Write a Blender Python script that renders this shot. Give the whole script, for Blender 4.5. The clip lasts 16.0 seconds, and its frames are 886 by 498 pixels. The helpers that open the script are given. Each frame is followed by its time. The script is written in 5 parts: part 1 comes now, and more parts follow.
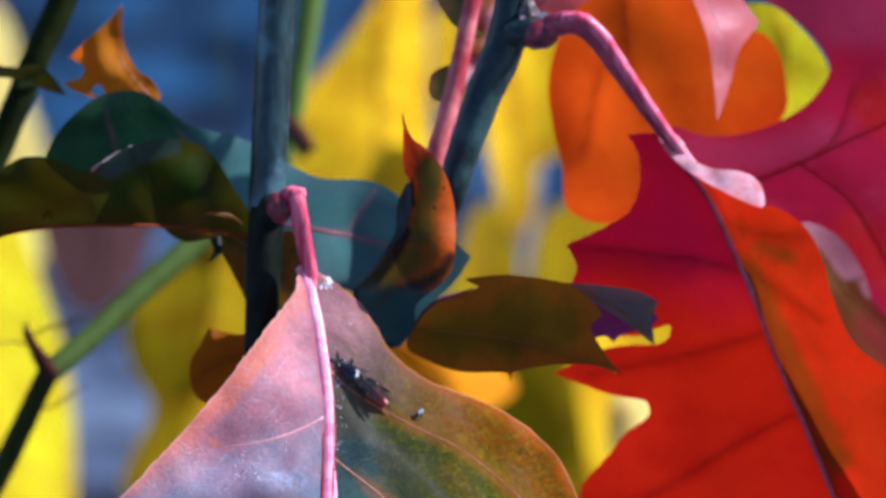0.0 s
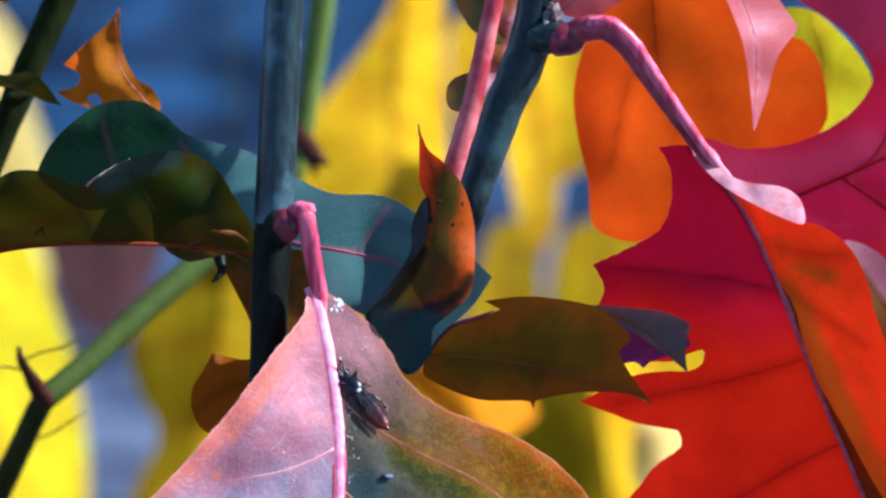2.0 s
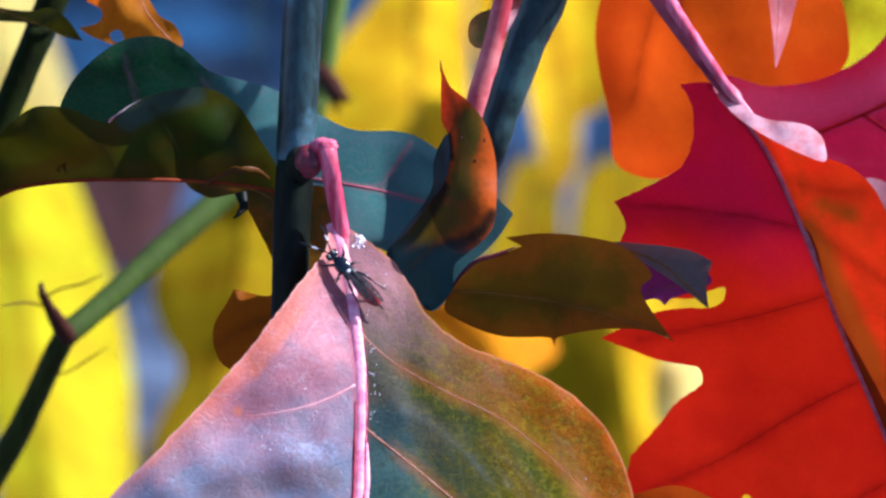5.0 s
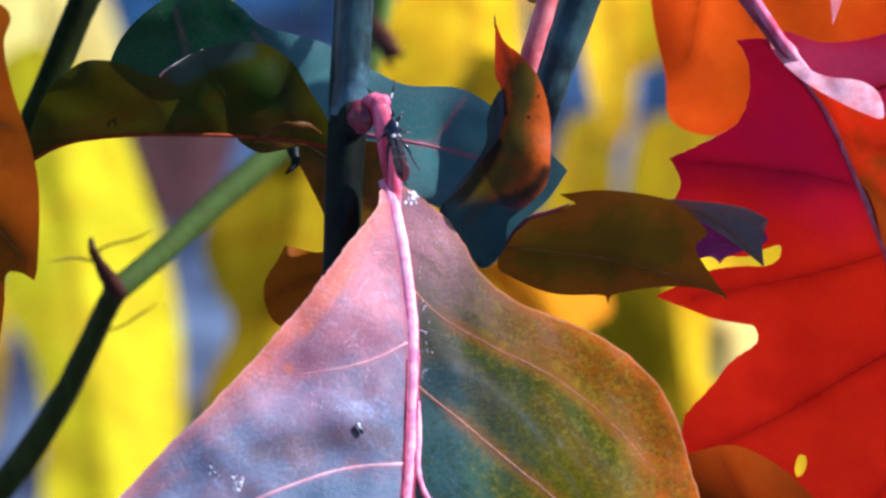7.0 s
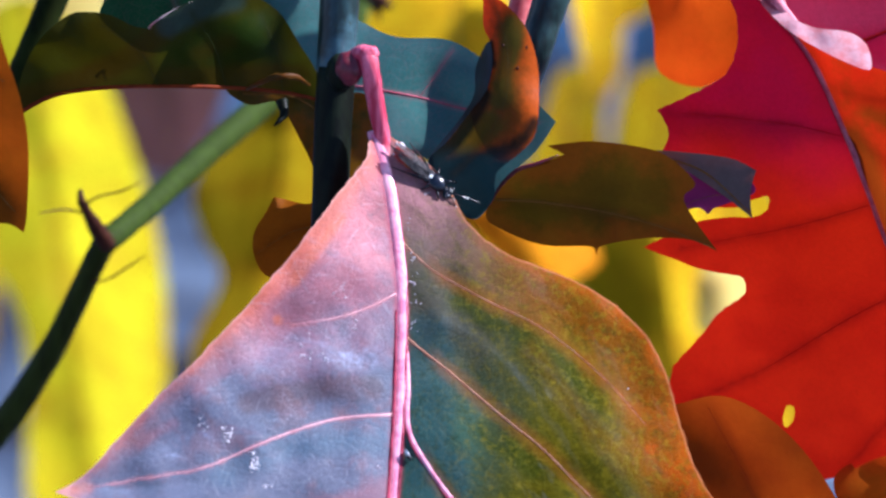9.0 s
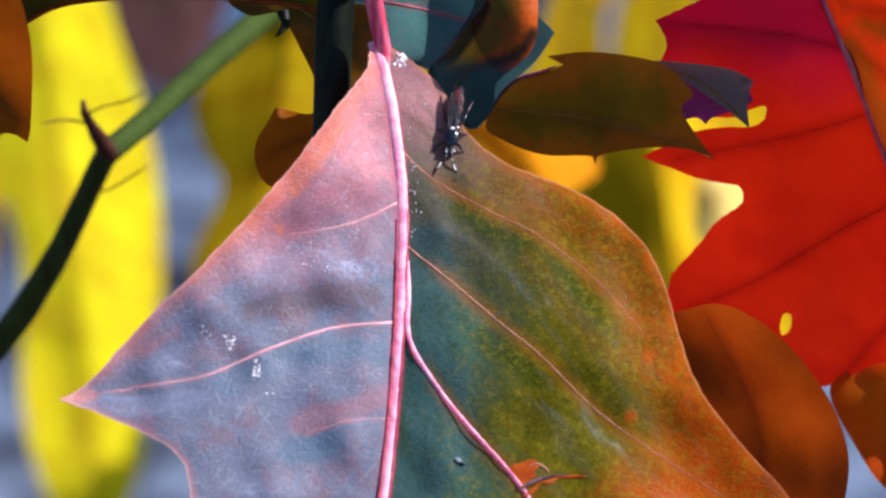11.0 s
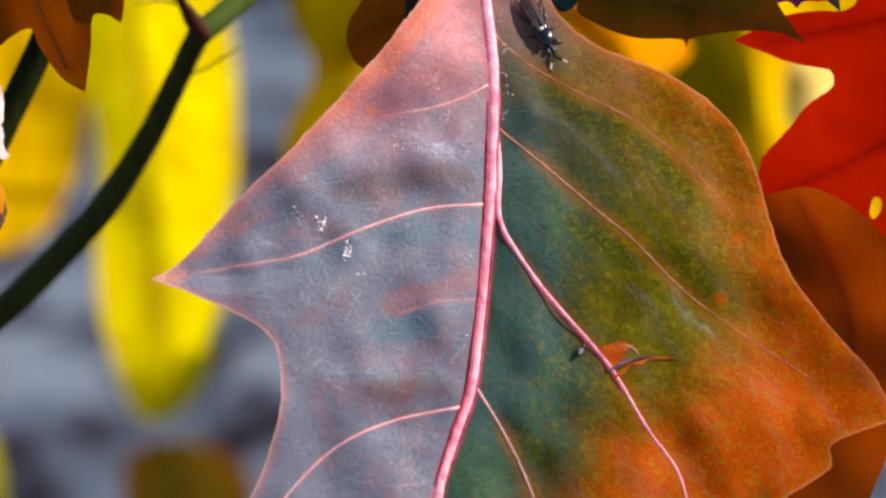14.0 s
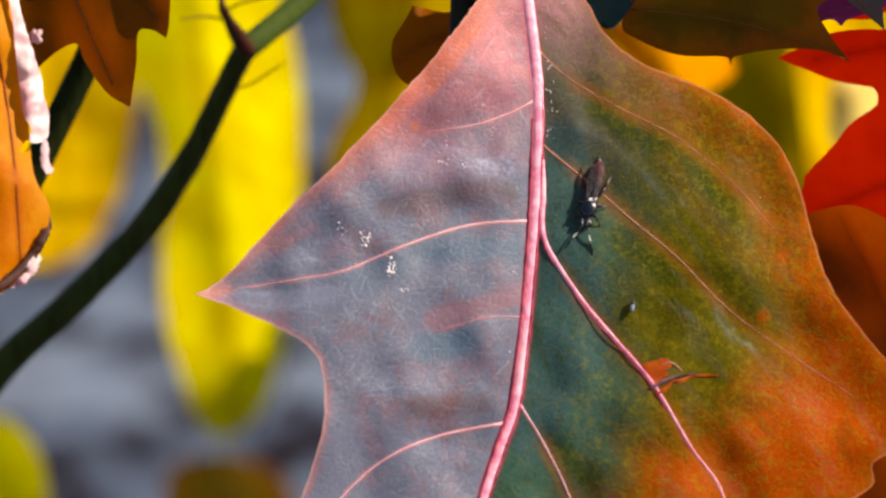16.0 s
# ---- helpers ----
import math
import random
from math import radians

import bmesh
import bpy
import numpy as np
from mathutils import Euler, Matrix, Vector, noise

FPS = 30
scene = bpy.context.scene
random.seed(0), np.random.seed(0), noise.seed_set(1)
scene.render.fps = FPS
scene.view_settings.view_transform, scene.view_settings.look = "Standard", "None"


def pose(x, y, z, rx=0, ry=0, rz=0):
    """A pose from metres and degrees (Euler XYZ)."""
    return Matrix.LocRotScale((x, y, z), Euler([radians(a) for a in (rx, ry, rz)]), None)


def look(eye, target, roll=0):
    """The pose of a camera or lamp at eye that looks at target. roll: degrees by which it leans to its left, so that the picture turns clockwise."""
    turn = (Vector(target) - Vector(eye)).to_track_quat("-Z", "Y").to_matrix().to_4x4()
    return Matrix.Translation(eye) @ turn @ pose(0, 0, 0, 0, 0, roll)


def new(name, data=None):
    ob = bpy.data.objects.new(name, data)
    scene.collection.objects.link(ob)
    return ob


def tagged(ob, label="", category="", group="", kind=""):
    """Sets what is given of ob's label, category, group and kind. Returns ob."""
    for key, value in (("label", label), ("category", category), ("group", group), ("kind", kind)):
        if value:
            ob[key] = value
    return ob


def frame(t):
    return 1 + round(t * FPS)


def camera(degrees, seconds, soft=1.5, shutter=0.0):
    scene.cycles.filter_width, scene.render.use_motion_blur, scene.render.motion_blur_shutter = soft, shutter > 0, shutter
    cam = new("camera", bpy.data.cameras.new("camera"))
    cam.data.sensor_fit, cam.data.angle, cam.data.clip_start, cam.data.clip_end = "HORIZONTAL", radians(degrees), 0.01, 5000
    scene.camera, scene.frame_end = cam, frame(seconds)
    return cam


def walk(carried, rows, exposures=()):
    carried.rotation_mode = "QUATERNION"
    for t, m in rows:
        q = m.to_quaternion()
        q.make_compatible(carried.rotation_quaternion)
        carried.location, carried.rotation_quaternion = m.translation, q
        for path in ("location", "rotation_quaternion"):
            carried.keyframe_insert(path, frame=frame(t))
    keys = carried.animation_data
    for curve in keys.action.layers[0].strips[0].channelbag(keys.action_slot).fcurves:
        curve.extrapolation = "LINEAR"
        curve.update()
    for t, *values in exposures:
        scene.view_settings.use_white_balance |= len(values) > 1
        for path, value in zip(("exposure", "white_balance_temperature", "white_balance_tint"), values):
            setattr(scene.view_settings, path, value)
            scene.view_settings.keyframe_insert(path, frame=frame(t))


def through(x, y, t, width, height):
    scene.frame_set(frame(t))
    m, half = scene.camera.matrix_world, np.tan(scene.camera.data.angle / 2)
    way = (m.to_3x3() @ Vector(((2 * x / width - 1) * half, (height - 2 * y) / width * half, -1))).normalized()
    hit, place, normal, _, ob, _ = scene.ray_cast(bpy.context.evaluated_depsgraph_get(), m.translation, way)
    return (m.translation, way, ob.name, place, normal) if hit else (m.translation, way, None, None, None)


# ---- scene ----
K = 0.00008        # metres per unit of the drawing plane through the main leaf
D = 1.0            # distance from the camera to that plane
PITCH = radians(22)
RIGHT = Vector((1, 0, 0))
UP = Vector((0, math.sin(PITCH), math.cos(PITCH)))
AWAY = Vector((0, math.cos(PITCH), -math.sin(PITCH)))
HEIGHT = 1.3      # of the lens over the ground
EYE = Vector((0, 0, HEIGHT))


def W(u, v, y=0.0):
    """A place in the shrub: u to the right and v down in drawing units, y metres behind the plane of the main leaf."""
    d = D + y
    return EYE + RIGHT * ((u - 784) * K * d / D) - UP * ((v - 441) * K * d / D) + AWAY * d


# ---- camera ----
cam = camera(2 * math.degrees(math.atan(784 * K / D)), 16.0, soft=2.6)
cam.data.dof.use_dof = True
cam.data.dof.focus_distance = 1.018
cam.data.dof.aperture_fstop = cam.data.lens / 8.8
PATH = [(0.0, 826.2, 503.4, 0.937, 0.01), (0.5, 871.0, 444.4, 0.94, -0.0), (1.0, 821.1, 431.2, 0.948, 0.0), (1.5, 784.0, 441.0, 1.0, 0.0), (2.0, 793.2, 468.2, 1.0008, -0.02), (2.5, 765.5, 473.9, 0.9988, -0.01), (3.0, 771.3, 503.3, 0.9959, 0.02), (3.5, 788.5, 543.6, 0.9943, -0.05), (4.0, 794.6, 560.3, 0.9944, 0.02), (4.2, 786.9, 567.9, 0.9946, 0.02), (6.3, 691.9, 602.6, 1.0089, 0.02), (6.5, 678.2, 618.0, 1.0089, 0.02), (7.0, 661.8, 656.8, 1.0091, 0.03), (7.5, 632.4, 720.0, 1.0103, 0.03), (8.0, 626.0, 734.4, 1.0105, 0.03), (8.5, 656.9, 718.1, 1.0083, 0.02), (9.0, 682.3, 742.3, 1.0072, 0.02), (9.5, 690.1, 811.9, 1.0057, 0.04), (9.7, 684.1, 834.8, 1.0055, 0.03), (11.8, 679.6, 983.2, 0.9935, -0.05), (12.0, 661.0, 1010.1, 0.9932, -0.05), (12.5, 614.6, 1018.7, 0.9931, 0.03), (13.0, 589.4, 1017.5, 0.9911, -0.05), (13.5, 547.8, 1121.2, 0.9928, -0.01), (14.0, 522.1, 1114.3, 0.9946, -0.05), (14.5, 496.1, 1083.5, 0.9975, 0.03), (15.0, 480.1, 1078.9, 0.9961, 0.01), (15.5, 450.1, 1090.3, 0.9948, 0.01), (16.0, 443.6, 1086.3, 0.9928, 0.03)]
walk(cam, [(t, look(EYE - AWAY * (D / s - D), W(u, v), roll)) for t, u, v, s, roll in PATH], exposures=((0, 0.86, 5300, 22), (3, 1.05, 5250, 23), (9, 1.0, 5300, 23), (12, 0.88, 6200, 19), (16, 0.72, 7400, 17)))

# ---- light ----
SUN = (RIGHT * 0.72 + UP * 0.66 - AWAY * 0.10).normalized()
world = bpy.data.worlds.new("sky")
scene.world = world
world.use_nodes = True
nt = world.node_tree
sky = nt.nodes.new("ShaderNodeTexSky")
sky.sky_type, sky.sun_disc = "NISHITA", False
sky.sun_elevation = math.asin(SUN.z)
sky.sun_rotation = math.atan2(SUN.x, SUN.y)
sky.altitude, sky.air_density, sky.dust_density, sky.ozone_density = 200, 1.0, 0.4, 1.5
nt.links.new(sky.outputs[0], nt.nodes["Background"].inputs[0])
nt.nodes["Background"].inputs[1].default_value = 0.075
lamp = bpy.data.lights.new("sun", "SUN")
lamp.energy, lamp.angle, lamp.color = 5.0, radians(0.6), (1.0, 0.94, 0.84)
sun = new("sun", lamp)
sun.matrix_world = look(SUN * 20, (0, 0, 0))


# ---- materials ----
def lin(h):
    c = [int(h[i:i + 2], 16) / 255 for i in (0, 2, 4)]
    return tuple(x / 12.92 if x <= 0.04045 else ((x + 0.055) / 1.055) ** 2.4 for x in c) + (1.0,)


class Nodes:
    """Short hand for one node material."""

    def __init__(self, name):
        self.m = bpy.data.materials.new(name)
        self.m.use_nodes = True
        self.t = self.m.node_tree
        self.t.nodes.clear()
        self.out = self.t.nodes.new("ShaderNodeOutputMaterial")
        self.co = self.add("ShaderNodeTexCoord").outputs["Object"]

    def add(self, kind, **inputs):
        n = self.t.nodes.new(kind)
        for key, value in inputs.items():
            self.put(n, key, value)
        return n

    def put(self, n, key, value):
        key = int(key[1:]) if key[0] == "i" and key[1:].isdigit() else key
        if hasattr(value, "is_output"):
            self.t.links.new(value, n.inputs[key])
        else:
            n.inputs[key].default_value = value

    def noise(self, scale, detail=4, rough=0.55, distort=0.0, co=None):
        n = self.add("ShaderNodeTexNoise", Scale=scale, Detail=detail, Roughness=rough, Distortion=distort)
        self.t.links.new(co or self.co, n.inputs["Vector"])
        return n.outputs["Fac"]

    def stretch(self, sx, sy, sz):
        n = self.add("ShaderNodeMapping", Scale=(sx, sy, sz))
        self.t.links.new(self.co, n.inputs["Vector"])
        return n.outputs[0]

    def warped(self, amount=0.003, scale=260.0):
        """Object space, wandering a little, so that a net of cells loses its straight walls."""
        w = self.add("ShaderNodeTexNoise", Scale=scale, Detail=3.0)
        self.t.links.new(self.co, w.inputs["Vector"])
        shift = self.add("ShaderNodeVectorMath", i0=w.outputs["Color"], i1=(amount, amount, amount))
        shift.operation = "MULTIPLY"
        return self.add("ShaderNodeVectorMath", i0=self.co, i1=shift.outputs[0]).outputs[0]

    def cells(self, scale, co=None):
        n = self.add("ShaderNodeTexVoronoi", Scale=scale)
        n.feature = "DISTANCE_TO_EDGE"
        self.t.links.new(co or self.co, n.inputs["Vector"])
        return n.outputs[0]

    def math(self, op, a, b=0.0, clamp=False):
        n = self.add("ShaderNodeMath", i0=a, i1=b)
        n.operation, n.use_clamp = op, clamp
        return n.outputs[0]

    def band(self, value, lo, hi):
        n = self.add("ShaderNodeMapRange", Value=value)
        n.inputs["From Min"].default_value, n.inputs["From Max"].default_value = lo, hi
        n.interpolation_type = "SMOOTHSTEP"
        return n.outputs[0]

    def mix(self, fac, a, b, op="MIX"):
        n = self.t.nodes.new("ShaderNodeMix")
        n.data_type, n.blend_type = "RGBA", op
        for key, value in ((0, fac), (6, a), (7, b)):
            if hasattr(value, "is_output"):
                self.t.links.new(value, n.inputs[key])
            else:
                n.inputs[key].default_value = value
        return n.outputs[2]

    def attr(self, name):
        n = self.t.nodes.new("ShaderNodeAttribute")
        n.attribute_name = name
        return n.outputs["Fac"]

    def bump(self, height, strength, distance):
        return self.add("ShaderNodeBump", Height=height, Strength=strength, Distance=distance).outputs[0]

    def shade(self, colour, rough, normal=None, through=None, share=0.0, spec=0.5, coat=0.0, metal=0.0, sheen=0.0):
        p = self.add("ShaderNodeBsdfPrincipled", Roughness=rough, Metallic=metal)
        self.put(p, "Base Color", colour)
        self.put(p, "Specular IOR Level", spec)
        p.inputs["Coat Weight"].default_value = coat
        p.inputs["Coat Roughness"].default_value = 0.35
        p.inputs["Sheen Weight"].default_value = sheen
        if normal is not None:
            self.put(p, "Normal", normal)
        last = p.outputs[0]
        if share:
            tr = self.add("ShaderNodeBsdfTranslucent", Color=through)
            if normal is not None:
                self.put(tr, "Normal", normal)
            last = self.add("ShaderNodeMixShader", i0=share, i1=last, i2=tr.outputs[0]).outputs[0]
        self.t.links.new(last, self.out.inputs[0])
        return self.m


def leaf_material(name, inner, mid, rim, vein, through, share=0.45, rough=0.42, spec=0.5, rim_width=9.0, blotch=0.5,
                  bloom=None, second=None, fade=None, lateral=None, glow=0.55, stains=()):
    """Autumn leaf skin: pigment from the middle (inner) to the margin (rim), fine net of veins, blotches, waxy bloom.
    second: (inner, mid, rim) of the half on the other side of the midrib. stains: (mark, colour, share) of the blade's marks."""
    n = Nodes(name)
    edge, side, rib = n.attr("edge"), n.attr("side"), n.attr("rib")
    big, small, fine = n.noise(45, 4), n.noise(260, 5, 0.65), n.noise(1500, 3, 0.7)
    shifted = n.math("ADD", edge, n.math("MULTIPLY", n.math("SUBTRACT", big, 0.5), 26 * blotch))
    shifted = n.math("ADD", shifted, n.math("MULTIPLY", n.math("SUBTRACT", small, 0.5), 16 * blotch))

    def half(a, b, c):
        x = n.mix(n.band(shifted, 0.0, rim_width), lin(c), lin(b))
        return n.mix(n.band(shifted, rim_width * 0.7, rim_width * 2.0), x, lin(a))

    col = half(inner, mid, rim)
    if second:
        col = n.mix(n.band(n.math("ADD", side, n.math("MULTIPLY", n.math("SUBTRACT", small, 0.5), 1.5)), -0.6, 0.6), col, half(*second))
    if lateral:
        aside = n.band(n.math("ADD", n.attr("over"), n.math("MULTIPLY", n.math("SUBTRACT", big, 0.5), lateral[3])), lateral[1], lateral[2])
        col = n.mix(aside, col, lin(lateral[0]))
    stained = [(n.math("MULTIPLY", n.band(n.math("ADD", n.attr(k), n.math("ADD", n.math("MULTIPLY", n.math("SUBTRACT", big, 0.5), 0.5), n.math("MULTIPLY", n.math("SUBTRACT", small, 0.5), 0.3))), 0.15, 0.75), w), c) for k, c, w in stains]
    for f, c in stained:
        col = n.mix(f, col, lin(c))
    if fade:
        wave = n.math("ADD", n.attr("along"), n.math("MULTIPLY", n.math("SUBTRACT", big, 0.5), fade[3]))
        fading = n.band(wave, fade[1], fade[2])
        col = n.mix(fading, col, lin(fade[0]))
    if bloom:
        col = n.mix(n.math("MULTIPLY", n.band(n.noise(70, 6, 0.7, 0.6), 0.5, 0.72), bloom[1]), col, lin(bloom[0]))
    col = n.mix(n.math("MULTIPLY", n.band(fine, 0.35, 0.7), 0.28), col, n.mix(1.0, col, (0.55, 0.52, 0.5, 1), "MULTIPLY"))
    mapped = n.warped()
    net = n.cells(1300, mapped)
    net2 = n.cells(560, mapped)
    lines = n.math("MAXIMUM", n.math("MULTIPLY", n.band(net, 0.09, 0.0), 0.35), n.math("MULTIPLY", n.band(net2, 0.045, 0.0), 0.55))
    col = n.mix(n.math("MULTIPLY", lines, 0.25), col, lin(vein))
    near = n.band(n.math("ADD", rib, n.math("MULTIPLY", small, 0.6)), 1.15, 0.3)
    col = n.mix(n.math("MULTIPLY", near, 0.45), col, lin(vein))
    h = n.math("ADD", n.math("MULTIPLY", lines, -0.6), n.math("ADD", n.math("MULTIPLY", small, 0.8), n.math("MULTIPLY", fine, 0.35)))
    thr = n.mix(glow, n.mix(1.0, col, lin(through), "OVERLAY"), lin(through))
    for f, c in stained:
        thr = n.mix(f, thr, lin(c))
    if lateral:
        thr = n.mix(aside, thr, lin(lateral[0]))
    if fade:
        thr = n.mix(fading, thr, n.mix(0.25, lin(fade[4]), n.mix(1.0, lin(fade[4]), (0.5, 0.2, 0.2, 1), "MULTIPLY")))
    thr = n.mix(n.math("MULTIPLY", n.band(n.noise(70, 4, 0.6), 0.38, 0.66), 0.6), thr, n.mix(1.0, thr, (0.66, 0.36, 0.3, 1), "MULTIPLY"))
    thr = n.mix(n.math("MULTIPLY", n.band(small, 0.3, 0.75), 0.3), thr, n.mix(1.0, thr, (0.6, 0.4, 0.35, 1), "MULTIPLY"))
    broad = n.band(n.math("ADD", rib, n.math("MULTIPLY", small, 0.8)), 2.4, 0.3)
    thr = n.mix(n.math("MULTIPLY", broad, 0.6), thr, n.mix(1.0, thr, (0.5, 0.3, 0.3, 1), "MULTIPLY"))
    r = n.math("ADD", rough, n.math("MULTIPLY", n.math("SUBTRACT", small, 0.5), 0.25))
    return n.shade(col, r, n.bump(h, 0.2, 0.00025), thr, share, spec)


def main_material():
    """Skin of the large leaf: mauve half with a pale bloom and painted sky sheen, green half that turns orange towards
    its margin.
    """
    n = Nodes("main_leaf_skin")
    edge, side, rib, along = n.attr("edge"), n.attr("side"), n.attr("rib"), n.attr("along")
    big, mid, small, fine = n.noise(38, 3), n.noise(110, 4, 0.6), n.noise(420, 5, 0.7), n.noise(1700, 3, 0.7)
    off = lambda f, k: n.math("MULTIPLY", n.math("SUBTRACT", f, 0.5), k)
    wob = n.math("ADD", off(big, 30), n.math("ADD", off(mid, 14), off(small, 9)))
    pig = lambda name, lo=0.25, hi=0.75: n.band(n.math("ADD", n.attr(name), n.math("ADD", off(mid, 0.5), off(small, 0.35))), lo, hi)
    brown, bloom, teal, rosy, moss, rust, ripe_spot = [pig(k) for k in ("brown", "bloom", "teal", "rosy", "moss", "rust", "orange")]
    # mauve half; its bluish tones hold pigment and some reflected sky
    left = n.mix(n.band(n.math("ADD", along, wob), 14, 38), lin("b86a70"), lin("60667a"))
    left = n.mix(n.math("MULTIPLY", n.band(mid, 0.52, 0.68), 0.4), left, lin("8a5854"))
    left = n.mix(n.math("MULTIPLY", n.band(n.noise(60, 5, 0.65), 0.48, 0.62), 0.4), left, lin("506072"))
    left = n.mix(n.math("MULTIPLY", n.band(n.noise(150, 5, 0.7, 0.5), 0.52, 0.66), 0.4), left, lin("7c5058"))
    left = n.mix(n.math("MULTIPLY", n.band(n.noise(210, 6, 0.75, 0.4), 0.54, 0.68), 0.4), left, lin("3e4e5c"))
    left = n.mix(n.math("MULTIPLY", teal, 0.75), left, lin("486478"))
    left = n.mix(n.math("MULTIPLY", rosy, 0.45), left, lin("9c5c62"))
    left = n.mix(n.math("MULTIPLY", brown, 0.45), left, lin("5e4440"))
    left = n.mix(n.math("MULTIPLY", n.band(n.math("ADD", edge, off(small, 2.5)), 1.6, 0.1), 0.35), left, lin("b86458"))
    fringe = n.math("MULTIPLY", n.band(n.math("ADD", edge, off(mid, 6)), 4.5, 0.0), n.band(n.math("ADD", along, wob), 52, 26))
    left = n.mix(n.math("MULTIPLY", fringe, 0.54), left, lin("d46832"))
    left = n.mix(n.math("MULTIPLY", ripe_spot, 0.45), left, lin("d8703a"))
    wisps = n.noise(1.0, 7, 0.75, 1.2, n.stretch(60, 200, 110))
    waxy_sheen = n.math("ADD", n.math("MULTIPLY", n.band(wisps, 0.5, 0.7), n.math("ADD", 0.16, n.math("MULTIPLY", bloom, 0.5))), n.math("MULTIPLY", bloom, 0.12))
    left = n.mix(waxy_sheen, left, lin("a4b0cc"))
    for turn, seed in ((0.6, 1.0), (-0.5, 7.0), (1.4, 13.0), (-0.95, 21.0)):
        spun = n.add("ShaderNodeMapping", Rotation=(0, turn, 0))
        n.t.links.new(n.warped(0.0012, 120.0), spun.inputs["Vector"])
        mp = n.add("ShaderNodeMapping", Location=(seed, 0, 0), Scale=(2600, 150, 170), Vector=spun.outputs[0])
        scratch = n.band(n.noise(1.0, 2, 0.5, 0.0, mp.outputs[0]), 0.64, 0.73)
        left = n.mix(n.math("MULTIPLY", n.math("MULTIPLY", scratch, n.band(n.noise(45, 2, 0.5), 0.4, 0.6)), 0.13), left, lin("c8ccd8"))
    # green half
    speck = n.noise(3400, 3, 0.75)
    lower = n.band(n.math("ADD", along, n.math("MULTIPLY", wob, 0.3)), 12, 27)
    right = n.mix(n.band(n.math("ADD", side, n.math("MULTIPLY", wob, 0.6)), 7, 23), n.mix(n.band(n.math("ADD", along, n.math("MULTIPLY", wob, 0.5)), 22, 44), lin("5a584a"), lin("3a5e50")), lin("585208"))
    ripe = n.math("ADD", n.math("MULTIPLY", side, 0.55), n.math("MULTIPLY", along, 0.42))
    ripening = n.math("ADD", n.math("ADD", ripe, n.math("MULTIPLY", wob, 0.7)), off(speck, 7))
    right = n.mix(n.math("MULTIPLY", n.band(n.math("ADD", edge, n.math("MULTIPLY", wob, 0.4)), 10.0, 0.5), n.math("MULTIPLY", lower, 0.9)), right, lin("944800"))
    right = n.mix(n.math("MULTIPLY", n.band(n.noise(52, 3, 0.5), 0.52, 0.66), n.math("MULTIPLY", n.band(side, 6, 14), 0.25)), right, lin("6e4a06"))
    right = n.mix(n.math("MULTIPLY", teal, 0.75), right, lin("36585a"))
    right = n.mix(n.math("MULTIPLY", moss, 0.75), right, lin("34420a"))
    right = n.mix(n.math("MULTIPLY", rust, 0.45), right, lin("6e4808"))
    right = n.mix(n.math("MULTIPLY", n.band(ripening, 37, 51), 0.95), right, lin("b44400"))
    right = n.mix(n.math("MULTIPLY", ripe_spot, 0.65), right, lin("b44a00"))
    blush = n.math("MULTIPLY", n.band(n.math("ADD", along, n.math("MULTIPLY", wob, 0.4)), 22, 7), n.math("ADD", 0.3, n.math("MULTIPLY", n.band(side, 13, 4), 0.5)))
    right = n.mix(blush, right, lin("be8488"))
    right = n.mix(n.math("MULTIPLY", n.band(n.math("ADD", edge, off(mid, 4)), 2.0, 0.2), n.math("ADD", 0.15, n.math("MULTIPLY", lower, 0.6))), right, lin("b85606"))
    right = n.mix(n.math("MULTIPLY", n.band(n.noise(800, 5, 0.75), 0.5, 0.62), n.math("MULTIPLY", n.band(side, 2, 14), 0.4)), right, lin("8c7e14"))
    right = n.mix(n.math("MULTIPLY", n.band(n.noise(640, 5, 0.8), 0.5, 0.62), n.math("ADD", 0.12, n.math("MULTIPLY", n.math("MULTIPLY", lower, n.band(ripening, 48, 38)), 0.26))), right, lin("2c3a10"))
    spun = n.add("ShaderNodeMapping", Rotation=(0, 0.75, 0))
    n.t.links.new(n.warped(0.003, 150.0), spun.inputs["Vector"])
    ribbing = n.noise(1.0, 4, 0.6, 0.3, n.add("ShaderNodeMapping", Scale=(420, 90, 70), Vector=spun.outputs[0]).outputs[0])
    right = n.mix(n.math("MULTIPLY", n.band(ribbing, 0.5, 0.68), n.math("ADD", 0.07, n.math("MULTIPLY", bloom, 0.5))), right, lin("7e8884"))
    right = n.mix(n.math("MULTIPLY", n.band(ribbing, 0.46, 0.34), 0.3), right, lin("2c3c10"))
    col = n.mix(n.band(n.math("ADD", side, off(small, 1.0)), -0.5, 0.5), left, right)
    col = n.mix(n.math("MULTIPLY", n.band(fine, 0.42, 0.66), 0.24), col, n.mix(1.0, col, (0.42, 0.42, 0.42, 1), "MULTIPLY"))
    co = n.warped()
    lines = n.math("MAXIMUM", n.math("MULTIPLY", n.band(n.cells(1300, co), 0.10, 0.0), 0.5), n.math("MULTIPLY", n.band(n.cells(430, co), 0.05, 0.0), 0.8))
    col = n.mix(n.math("MULTIPLY", lines, n.math("ADD", 0.04, n.math("MULTIPLY", n.band(side, -0.5, 0.5), 0.08))), col, n.mix(n.band(side, -0.5, 0.5), lin("c8aeb8"), lin("a0902c")))
    near = n.band(n.math("ADD", rib, n.math("MULTIPLY", small, 0.8)), 1.0, 0.4)
